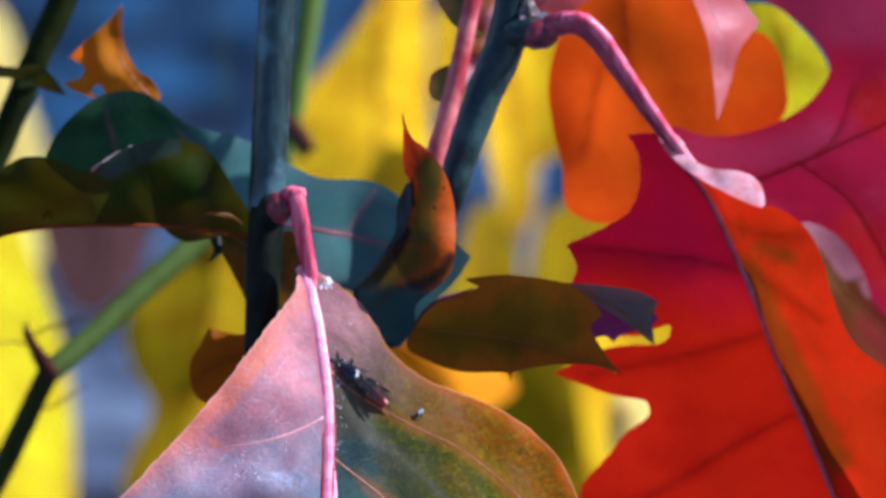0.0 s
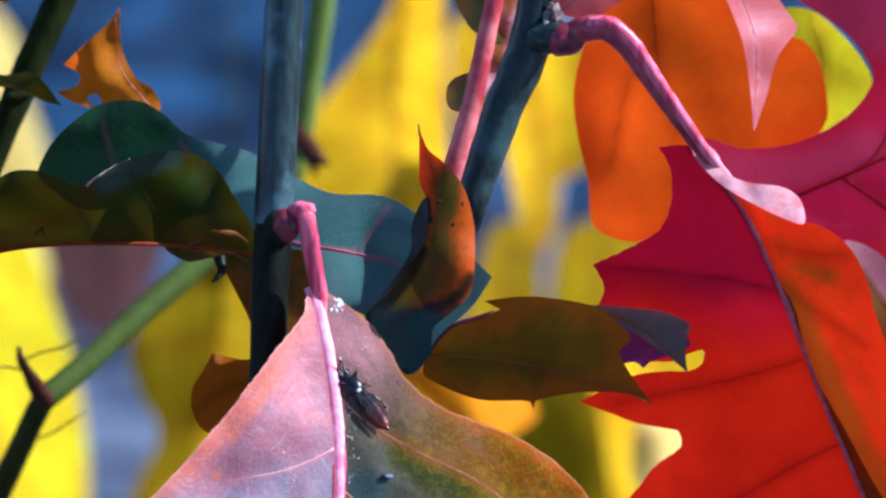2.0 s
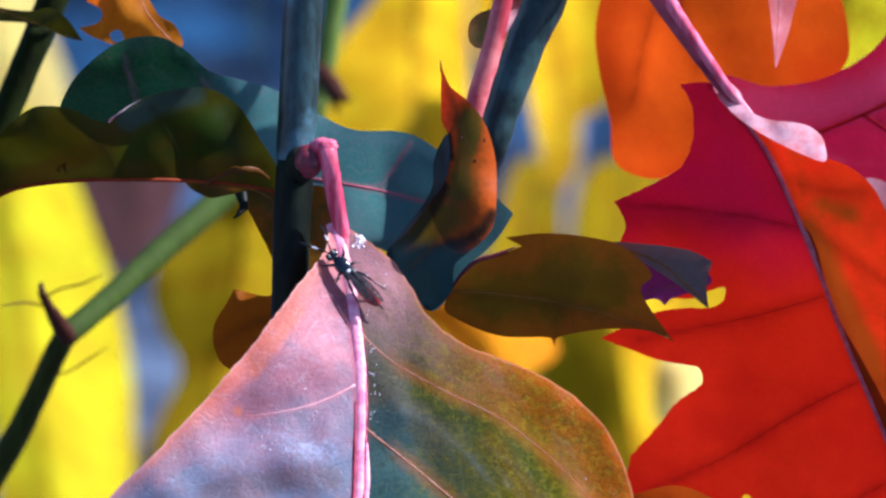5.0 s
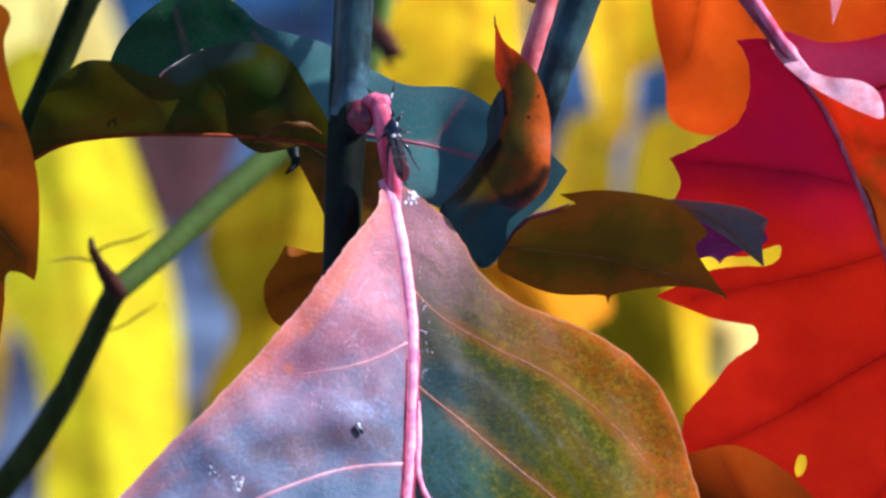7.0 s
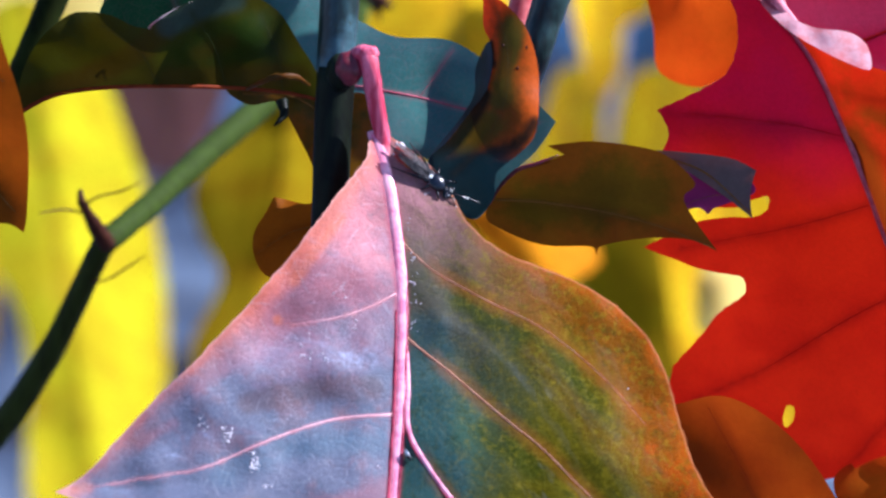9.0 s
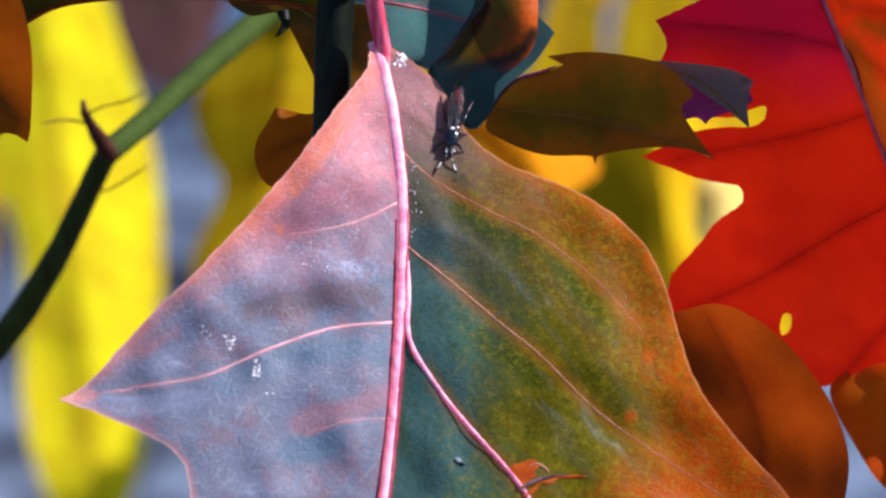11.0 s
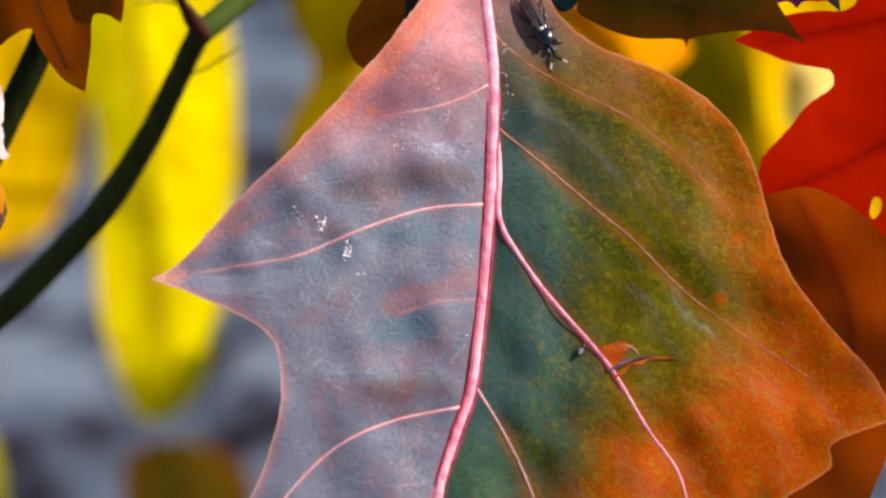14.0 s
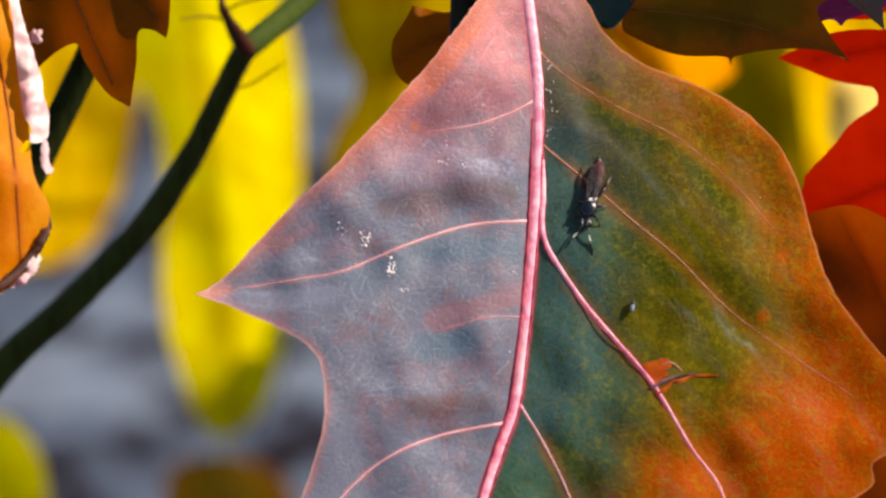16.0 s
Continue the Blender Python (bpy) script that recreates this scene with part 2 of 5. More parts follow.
    col = n.mix(n.math("MULTIPLY", near, 0.35), col, n.mix(n.band(side, -0.5, 0.5), lin("d07870"), lin("b0502c")))
    spine = n.band(n.math("ADD", n.math("ABSOLUTE", side), n.math("MULTIPLY", small, 1.0)), 2.0, 1.1)
    col = n.mix(n.math("MULTIPLY", spine, 0.5), col, lin("b03c54"))
    halo = n.math("MULTIPLY", n.band(n.math("ADD", rib, off(small, 1.6)), 1.9, 0.6), n.band(side, 3, 6))
    col = n.mix(n.math("MULTIPLY", halo, 0.25), col, lin("a8601c"))
    rim = n.band(n.math("ADD", edge, off(small, 0.5)), 0.4, 0.08)
    col = n.mix(n.math("MULTIPLY", rim, 0.5), col, n.mix(n.band(side, -0.5, 0.5), lin("c8988c"), lin("e08c5c")))
    h = n.math("ADD", n.math("MULTIPLY", lines, -0.9), n.math("ADD", small, n.math("ADD", n.math("MULTIPLY", fine, 0.4), n.math("MULTIPLY", mid, 1.5))))
    thr = n.mix(1.0, col, lin("ff7030"), "MULTIPLY")
    r = n.math("ADD", 0.5, off(small, 0.2))
    return n.shade(col, r, n.bump(h, 0.22, 0.0003), thr, 0.2, n.math("ADD", 0.035, n.math("MULTIPLY", n.band(side, 0.5, -0.5), 0.19)))


def bark_material(name, a, b, c, rough=0.42, streak=0.5, spec=0.5, scars="1b1f16"):
    """Smooth young shoot: a waxy skin with long streaks and small scars."""
    n = Nodes(name)
    long = n.noise(1.0, 5, 0.65, 0.0, n.stretch(760, 760, 36))
    big, dots = n.noise(110, 4), n.noise(1.0, 3, 0.6, 0.0, n.stretch(1500, 1500, 330))
    col = n.mix(n.band(long, 0.4, 0.6), lin(a), lin(b))
    col = n.mix(n.math("MULTIPLY", n.band(big, 0.5, 0.7), streak), col, lin(c))
    col = n.mix(n.math("MULTIPLY", n.band(dots, 0.62, 0.7), 0.6), col, lin(scars))
    return n.shade(col, rough, n.bump(n.math("ADD", long, n.math("MULTIPLY", dots, 0.5)), 0.3, 0.0002), spec=spec)


def plain(name, a, b, scale=400, rough=0.5, through=None, share=0.0, spec=0.5, coat=0.0, metal=0.0):
    n = Nodes(name)
    f = n.noise(scale, 5, 0.6)
    return n.shade(n.mix(n.band(f, 0.3, 0.7), lin(a), lin(b)), rough, n.bump(f, 0.25, 0.0001), lin(through or a), share, spec, coat, metal)


MAIN = main_material()
# fade puts the shaded magenta top and sunlit red below into the colour
RED = leaf_material("red_leaf_skin", "aa0c3c", "ae0e40", "ac0c30", "500818", "f01440", 0.28, 0.45, 0.08, 6.0, 0.8, fade=("c41602", 15, 30, 22, "fa3000"))
MAGENTA = leaf_material("magenta_leaf_skin", "b0083c", "b80c40", "bc1038", "500818", "f01828", 0.4, 0.45, 0.2, 6.0, 0.5, bloom=("c4506c", 0.5), stains=(("scarlet", "c81808", 0.85), ("rosy", "c0486a", 0.45)))
ORANGE = leaf_material("orange_leaf_skin", "b05400", "b85a00", "b84600", "8a380c", "fc7400", 0.48, 0.5, 0.06, 6.0, 0.5)
# the grey-blue bloom imitates sky reflected on the leaf
TEAL = leaf_material("teal_leaf_skin", "3a706c", "40766f", "4a7672", "b06a72", "5a8a84", 0.16, 0.34, 0.4, 6.0, 0.4, bloom=("86a2aa", 0.14), lateral=("0a4a22", -10, -19, 8))
# the grey-teal mark is a sheen painted on the leaf's hump
GREEN = leaf_material("dark_green_leaf_skin", "1a2e06", "203206", "3a3806", "2e3410", "6c6c04", 0.24, 0.4, 0.1, 6.0, 0.5, stains=(("rusty", "4a3a06", 0.7), ("waxy_sheen", "3a5450", 0.6)))
OLIVE = leaf_material("olive_leaf_skin", "3c360a", "48360a", "8c3e0e", "6a4a20", "8a7410", 0.3, 0.55, 0.05, 3.6, 0.4)
# the dark marks paint shade where the lobe turns from the sun
CURL = leaf_material("curled_leaf_skin", "2c3406", "6a3a06", "b44a04", "5a3a10", "f06a08", 0.36, 0.45, 0.15, 3.2, 0.45, second=("4a4406", "7c4404", "d05c02"), fade=("143840", 23.5, 27, 3, "12282a"), glow=0.1, stains=(("olive", "46480a", 0.8), ("dark", "0c1408", 0.95)))
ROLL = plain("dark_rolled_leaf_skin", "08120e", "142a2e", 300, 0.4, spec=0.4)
TORN = leaf_material("torn_leaf_skin", "38380a", "50400a", "8a460a", "4a3a10", "8c7008", 0.32, 0.45, 0.2, 4.0, 0.9)
BROWN = leaf_material("brown_leaf_skin", "8a4a04", "925004", "9a5606", "54260a", "e07c04", 0.45, 0.5, 0.06, 6.0, 0.6)
YELLOW = leaf_material("yellow_leaf_skin", "bea400", "c6ac00", "b29800", "8c7c0a", "f6da00", 0.5, 0.5, 0.02, 8.0, 0.5)
PALE = leaf_material("pale_yellow_leaf_skin", "e0c860", "e0cc50", "e8d470", "c8b040", "fff0a0", 0.45, 0.5, 0.4, 8.0, 0.6)
LIME = leaf_material("lime_leaf_skin", "b8b408", "c0bc0a", "c0b80c", "a8a018", "fff808", 0.6, 0.5, 0.06, 8.0, 0.4)
VIOLET = leaf_material("violet_grey_leaf_skin", "605850", "645a54", "6c605c", "6a5a5a", "8a5a5a", 0.25, 0.5, 0.25, 6.0, 0.6)
PINKBACK = leaf_material("pink_leaf_underside", "c87484", "d07884", "cc6a66", "f0a0a8", "ff7a60", 0.38, 0.42, 0.4, 5.0, 0.5)
LIPSKIN = leaf_material("pale_pink_leaf_underside", "e8a0a8", "f0b8bc", "e48888", "f4c4c4", "ff9a90", 0.3, 0.36, 0.5, 3.0, 0.9, bloom=("f0d0d4", 0.7))
STEM = bark_material("shoot_bark", "182826", "243c3c", "6a98a4", 0.32, 0.4, 0.45, "2a3410")
GREENSTEM = bark_material("green_shoot_bark", "2a360a", "34440e", "40501a", 0.65, 0.3, 0.08)
DARKSTEM = bark_material("dark_shoot_bark", "141804", "1e2608", "2e380e", 0.7, 0.4, 0.06)
BUD = plain("bud_scales", "2c140a", "4a2412", 900, 0.6, spec=0.15)
GREYBUD = plain("grey_bud_scales", "2e2420", "8a7c78", 1400, 0.6, spec=0.2)
KNOB = plain("petiole_base_skin", "4a0c14", "86283a", 700, 0.42)
PINK = bark_material("petiole_skin", "c0304c", "e87088", "f8b4b8", 0.38, 0.5, 0.5, "b02c48")
CRIMSON = plain("dark_petiole_base_skin", "4a1420", "942a40", 500, 0.4)
PINKVEIN = bark_material("pink_vein_skin", "ea829e", "fcb0c2", "ffd4da", 0.42, 0.55, 0.4, "c83c60")
VEINEDGE = bark_material("crimson_vein_edge_skin", "7e1c34", "b03a52", "d0687a", 0.5, 0.4, 0.2, "6a1c20")
REDVEIN = plain("red_vein_skin", "a83c50", "c46c78", 600, 0.45, spec=0.25)
DULLVEIN = plain("dull_vein_skin", "704a1a", "8a5c28", 600, 0.7, spec=0.12)
PALEVEIN = plain("peeled_skin", "cc8e98", "f6e8e2", 170, 0.5, "ffd8d0", 0.25)
AMBER = leaf_material("amber_leaf_skin", "b4700c", "c07810", "b0680c", "8a4410", "f89c10", 0.44, 0.5, 0.06, 5.0, 0.7, bloom=("84667a", 0.85), glow=0.4)
PURPLE = leaf_material("purple_leaf_skin", "843478", "8a387c", "8e387a", "7a4a80", "c44ca0", 0.45, 0.5, 0.15, 5.0, 0.5)
TANVEIN = plain("orange_vein_skin", "c48264", "deaa8c", 500, 0.5, "ff9060", 0.15, spec=0.2)
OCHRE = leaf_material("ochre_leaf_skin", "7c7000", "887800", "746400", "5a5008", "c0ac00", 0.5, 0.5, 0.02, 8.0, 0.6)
GOLD = leaf_material("golden_leaf_skin", "c49004", "cc9804", "b88604", "8a5a0c", "ffc004", 0.5, 0.5, 0.06, 8.0, 0.5)
BRIGHT = leaf_material("bright_yellow_leaf_skin", "b6b200", "bebc02", "b2a800", "a09c20", "eae408", 0.52, 0.5, 0.02, 8.0, 0.4, bloom=("e8e08c", 0.45))
FLECK = plain("pale_flecks", "b4a8b0", "e6e0e2", 900, 0.6)
BLACKBARK = bark_material("near_black_bark", "0a0e08", "141c10", "2a3420", 0.5, 0.4, 0.12)
DARKBARK = bark_material("dark_branch_bark", "121f1c", "1e3230", "4c706c", 0.32, 0.4, 0.4)
SALMON = plain("salmon_petiole_skin", "b43440", "ec8a84", 200, 0.36, "ff7080", 0.15, 0.5)
SIDEVEIN = plain("side_vein_skin", "dc949c", "f0bcc0", 300, 0.45, "ff9080", 0.2)
MOSS = leaf_material("moss_green_leaf_skin", "4a5012", "5c5a14", "a85a28", "8a6a30", "a8a010", 0.35, 0.42, 0.5, 3.0, 0.8, bloom=("a08a8c", 0.5))
PALESTEM = bark_material("pale_green_shoot_bark", "586c2a", "667c34", "7a8e48", 0.65, 0.3, 0.1)
TWIGBARK = bark_material("green_brown_twig_bark", "2a2e0a", "343c10", "444c1a", 0.7, 0.3, 0.12)
ORANGEHALF = leaf_material("orange_red_leaf_skin", "a03c02", "a43802", "b82c02", "7a280c", "f04c00", 0.4, 0.5, 0.06, 6.0, 0.8, bloom=("5e4808", 0.8), glow=0.4, stains=(("dusk", "7c4404", 0.7),))
DARKVEIN = plain("dark_red_vein_skin", "780c10", "9c1614", 500, 0.6, "d02010", 0.6, 0.1)
# the pale mark is a painted highlight at the upper tip
RUSTBACK = leaf_material("olive_rust_leaf_skin", "6a5610", "7a5418", "8a4a1c", "7a4a20", "b06a10", 0.25, 0.42, 0.3, 3.0, 0.5, stains=(("pale", "dca4a8", 0.9), ("rusty", "8c1c14", 0.85)))
MAUVE = leaf_material("mauve_brown_leaf_skin", "765a14", "96562a", "cc9aa0", "8a6a6a", "d06a10", 0.34, 0.42, 0.35, 2.2, 0.35)
FRONT = leaf_material("olive_brown_leaf_skin", "6a4002", "744202", "864602", "4a300a", "c06c02", 0.3, 0.5, 0.06, 6.0, 0.9)
RUST = leaf_material("rust_leaf_skin", "7a3e02", "824202", "864604", "4c1c0a", "d06202", 0.4, 0.5, 0.12, 6.0, 0.8)

YELLOWVEIN = plain("yellow_vein_skin", "b8a418", "d0bc30", 400, 0.5)
SHEATH = plain("maroon_petiole_skin", "801c34", "b84c5c", 300, 0.38, "c04050", 0.1, 0.5)
PEELSKIN = leaf_material("glowing_orange_leaf_skin", "dc7400", "e48000", "ec9610", "7a2c0c", "ff9000", 0.45, 0.5, 0.08, 4.0, 0.9)
RUSSETVEIN = plain("russet_vein_skin", "7a2a08", "963c0c", 500, 0.6, "a03008", 0.2, 0.2)
GREENVEIN = plain("dark_green_vein_skin", "26300e", "343c14", 500, 0.6, spec=0.2)
TEALVEIN = plain("grey_teal_vein_skin", "40605e", "567270", 500, 0.5)
SHRED = plain("dry_shred_skin", "4a2c28", "8a6468", 420, 0.55, spec=0.2)
TEAR = plain("torn_skin", "a83a02", "c45c10", 500, 0.5, "ff7020", 0.2, 0.2)


# ---- building ----
def part(name, bm, material, parent=None, label=""):
    me = bpy.data.meshes.new(name)
    bm.to_mesh(me)
    bm.free()
    for p in me.polygons:
        p.use_smooth = True
    me.materials.append(material)
    ob = new(name, me)
    ob.parent = parent
    return tagged(ob, label)


def thing(name, label, category, group="", kind="", at=None):
    ob = new(name)
    ob.empty_display_size = 0.005
    if at is not None:
        ob.location = at
    return tagged(ob, label, category, group, kind)


def spline(points, steps=8, closed=False):
    """Catmull-Rom through rows of numbers. In a closed outline a third number, 1, marks a sharp corner."""
    pts = [np.array(p if len(p) > 2 or not closed else (*p, 0), float) for p in points]
    n, out = len(pts), []
    sharp = [closed and p[-1] == 1 for p in pts]
    for i in range(n if closed else n - 1):
        p1, p2 = pts[i], pts[(i + 1) % n]
        p0 = pts[i - 1] if closed or i > 0 else 2 * p1 - p2
        p3 = pts[(i + 2) % n] if closed or i + 2 < n else 2 * p2 - p1
        m1 = (p2 - p1) * 0.9 if sharp[i] else (p2 - p0) * 0.5
        m2 = (p2 - p1) * 0.9 if sharp[(i + 1) % n] else (p3 - p1) * 0.5
        cap = 1.3 * np.linalg.norm((p2 - p1)[:2])
        m1, m2 = [m * min(1, cap / max(1e-9, np.linalg.norm(m[:2]))) for m in (m1, m2)]
        for k in range(steps):
            t = k / steps
            out.append((2 * t**3 - 3 * t**2 + 1) * p1 + (t**3 - 2 * t**2 + t) * m1 + (3 * t**2 - 2 * t**3) * p2 + (t**3 - t**2) * m2)
    if not closed:
        out.append(pts[-1])
    return np.array(out)


def segment_distance(P, line):
    """Distance of the points P to a polyline, and the side on which they lie (right of its way down: positive)."""
    best, side = np.full(len(P), 1e9), np.zeros(len(P))
    for a, b in zip(line[:-1], line[1:]):
        e = b - a
        t = np.clip(((P - a) @ e) / max(1e-9, e @ e), 0, 1)
        q = P - (a + t[:, None] * e)
        d = np.hypot(q[:, 0], q[:, 1])
        s = np.sign(q[:, 0] * e[1] - q[:, 1] * e[0])
        closer = d < best
        best[closer], side[closer] = d[closer], s[closer]
    return best, side


def inside(P, poly):
    x, y, hit = P[:, 0], P[:, 1], np.zeros(len(P), bool)
    for (x1, y1), (x2, y2) in zip(poly, np.roll(poly, -1, 0)):
        cross = ((y1 > y) != (y2 > y)) & (x < (x2 - x1) * (y - y1) / (y2 - y1 + 1e-12) + x1)
        hit ^= cross
    return hit


def tube(path, flat=1.0, sides=12, rough=0.0, seed=0, steps=8, cap=True):
    """A tapered round limb. path: rows of u, v, y in millimetres, radius in drawing units."""
    rows = spline(path, steps)
    bm, rings = bmesh.new(), []
    pts = [W(r[0], r[1], r[2] * 0.001) for r in rows]
    for i, (p, r) in enumerate(zip(pts, rows)):
        way = (pts[min(i + 1, len(pts) - 1)] - pts[max(i - 1, 0)]).normalized()
        s = way.cross(AWAY).normalized()
        f = s.cross(way).normalized()
        ring = []
        for j in range(sides):
            a = 2 * math.pi * j / sides
            off = s * math.cos(a) + f * math.sin(a) * flat
            w = 1 + rough * noise.noise(Vector((math.cos(a) * 1.3 + seed, math.sin(a) * 1.3, i * 0.45)))
            ring.append(bm.verts.new(p + off * r[3] * K * (1 + r[2] * 0.001 / D) * w))
        rings.append(ring)
    for a, b in zip(rings[:-1], rings[1:]):
        for j in range(sides):
            bm.faces.new((a[j], a[(j + 1) % sides], b[(j + 1) % sides], b[j]))
    if cap:
        bm.faces.new(rings[0][::-1])
        bm.faces.new(rings[-1])
    bmesh.ops.recalc_face_normals(bm, faces=bm.faces)
    return bm


def blob(u, v, y, ru, rv, ry, turn=0.0, rough=0.12, seed=0, detail=3):
    """A knobbly swelling round a place in the shrub; radii in drawing units."""
    bm = bmesh.new()
    bmesh.ops.create_icosphere(bm, subdivisions=detail, radius=1)
    c, s = math.cos(turn), math.sin(turn)
    base = W(u, v, y * 0.001)
    for q in bm.verts:
        k = 1 + rough * noise.noise(q.co * 1.7 + Vector((seed, 0, 0)))
        a, b, d = q.co.x * ru * k, q.co.z * rv * k, q.co.y * ry * k
        q.co = base + (RIGHT * (a * c - b * s) + UP * (a * s + b * c) + AWAY * d) * K
    return bm


def blade(outline, depth, ribs=(), step=16, steps=6, holes=(), teeth=0.0, seed=0, quilt=0.4, marks=None):
    """A leaf's skin from the knots of its outline; depth(u, v) in millimetres bends it. ribs: the midrib first, then
    side veins.
    marks: pigments, also painted sheen and shade, by name, each a row of strokes (line, width, strength)."""
    from mathutils.geometry import delaunay_2d_cdt
    loop = spline(outline, steps, True)[:, :2]
    rng = np.random.RandomState(seed + 7)
    if teeth:
        nxt, prv = np.roll(loop, -1, 0), np.roll(loop, 1, 0)
        way = nxt - prv
        way /= np.maximum(1e-9, np.hypot(way[:, 0], way[:, 1]))[:, None]
        loop = loop + np.stack([way[:, 1], -way[:, 0]], 1) * rng.normal(0, teeth, (len(loop), 1))
    lo, hi = loop.min(0), loop.max(0)
    gx, gy = np.meshgrid(np.arange(lo[0], hi[0], step), np.arange(lo[1], hi[1], step * 0.87))
    gx = gx + (np.arange(gx.shape[0]) % 2)[:, None] * step * 0.5
    G = np.stack([gx.ravel(), gy.ravel()], 1) + rng.uniform(-0.15, 0.15, (gx.size, 2)) * step
    ring = np.vstack([loop, loop[:1]])
    G = G[inside(G, loop)]
    G = G[segment_distance(G, ring)[0] > step * 0.45]
    gaps = [spline(h, 4, True)[:, :2] for h in holes]
    for h in gaps:
        G = G[~inside(G, h)]
        G = G[segment_distance(G, np.vstack([h, h[:1]]))[0] > step * 0.3]
    lines = [loop, *gaps]
    verts = np.vstack([*lines, G])
    edges, start = [], 0
    for l in lines:
        edges += [(start + i, start + (i + 1) % len(l)) for i in range(len(l))]
        start += len(l)
    vo, _, fo, *_ = delaunay_2d_cdt([Vector(p) for p in verts], edges, [], 1, 1e-4)
    P = np.array([tuple(p) for p in vo])
    centre = np.array([P[list(f)].mean(0) for f in fo])
    keep = inside(centre, loop)
    for h in gaps:
        keep &= ~inside(centre, h)
    fo = [f for f, k in zip(fo, keep) if k]
    edge = segment_distance(P, ring)[0]
    for h in gaps:
        edge = np.minimum(edge, segment_distance(P, np.vstack([h, h[:1]]))[0] * 1.5)
    side, rib = np.zeros(len(P)), np.full(len(P), 1e3)
    for i, r in enumerate(ribs):
        d, s = segment_distance(P, spline(r, 6)[:, :2])
        rib = np.minimum(rib, d)
        if i == 0:
            side = d * s
    bm = bmesh.new()
    layers = [bm.verts.layers.float.new(k) for k in ("edge", "side", "rib", "along", "over")]
    stains = {}
    for name, strokes in (marks or {}).items():
        value = np.zeros(len(P))
        for line, width, strength in strokes:
            d = segment_distance(P, spline(line, 4)[:, :2] if len(line) > 1 else np.array([line[0], line[0]], float))[0]
            value = np.maximum(value, strength * np.exp(-(d / width) ** 2))
        stains[bm.verts.layers.float.new(name)] = value
    vs = []
    for i, (u, v) in enumerate(P):
        y = depth(u, v) - quilt * (1 - math.exp(-rib[i] / 45.0)) if ribs else depth(u, v)
        q = bm.verts.new(W(u, v, y * 0.001))
        for layer, value in zip(layers, (edge[i], side[i], rib[i], v - outline[0][1], u - outline[0][0])):
            q[layer] = value * K * 1000
        for layer, value in stains.items():
            q[layer] = value[i]
        vs.append(q)
    for f in fo:
        if len(set(f)) == 3:
            bm.faces.new([vs[j] for j in f])
    bmesh.ops.recalc_face_normals(bm, faces=bm.faces)
    if sum((f.normal.dot(AWAY) for f in bm.faces)) > 0:
        bmesh.ops.reverse_faces(bm, faces=bm.faces)
    return bm


def veins(ribs, depth, radii, material, parent, lift=0.1, flat=0.5):
    """The midrib and side veins of a leaf, each a tapered cord half sunk in the skin."""
    for i, (r, (a, b)) in enumerate(zip(ribs, radii)):
        pts = spline(r, 6)
        n = len(pts) - 1
        rows = [(p[0], p[1], depth(p[0], p[1]) - lift, a + (b - a) * j / n) for j, p in enumerate(pts)]
        part("midrib" if i == 0 else "vein", tube(rows, flat, 8, 0.12, i, 1), material[i] if isinstance(material, list) else material, parent)


def oak_leaf(label, outline, depth, skin, ribs=(), radii=(), cord=None, group="", step=16, lift=0.1, flat=0.5, **more):
    if not ribs:
        knots = [np.array(p[:2], float) for p in outline]
        a, c = max(((p, q) for p in knots for q in knots), key=lambda k: np.hypot(*(k[0] - k[1])))
        a, c = sorted((a, c), key=lambda p: p[1])
        middle = np.mean(knots, 0)
        ribs, radii, cord = [[tuple(a * 0.94 + middle * 0.06), tuple(middle), tuple(c * 0.94 + middle * 0.06)]], [(0.6, 0.3)], cord or DULLVEIN
    top = thing("oak_leaf", label, "leaf", group, at=W(outline[0][0], outline[0][1], depth(*outline[0][:2]) * 0.001))
    inverse = Matrix.Translation(-top.location)
    part("blade", blade(outline, depth, ribs, step, **more), skin, top)
    if cord:
        veins(ribs, depth, radii, cord, top, lift, flat)
    for ob in top.children:
        ob.matrix_parent_inverse = inverse
    return top


def adopt(top, *parts):
    for ob in parts:
        ob.parent = top
        ob.matrix_parent_inverse = Matrix.Translation(-top.location)


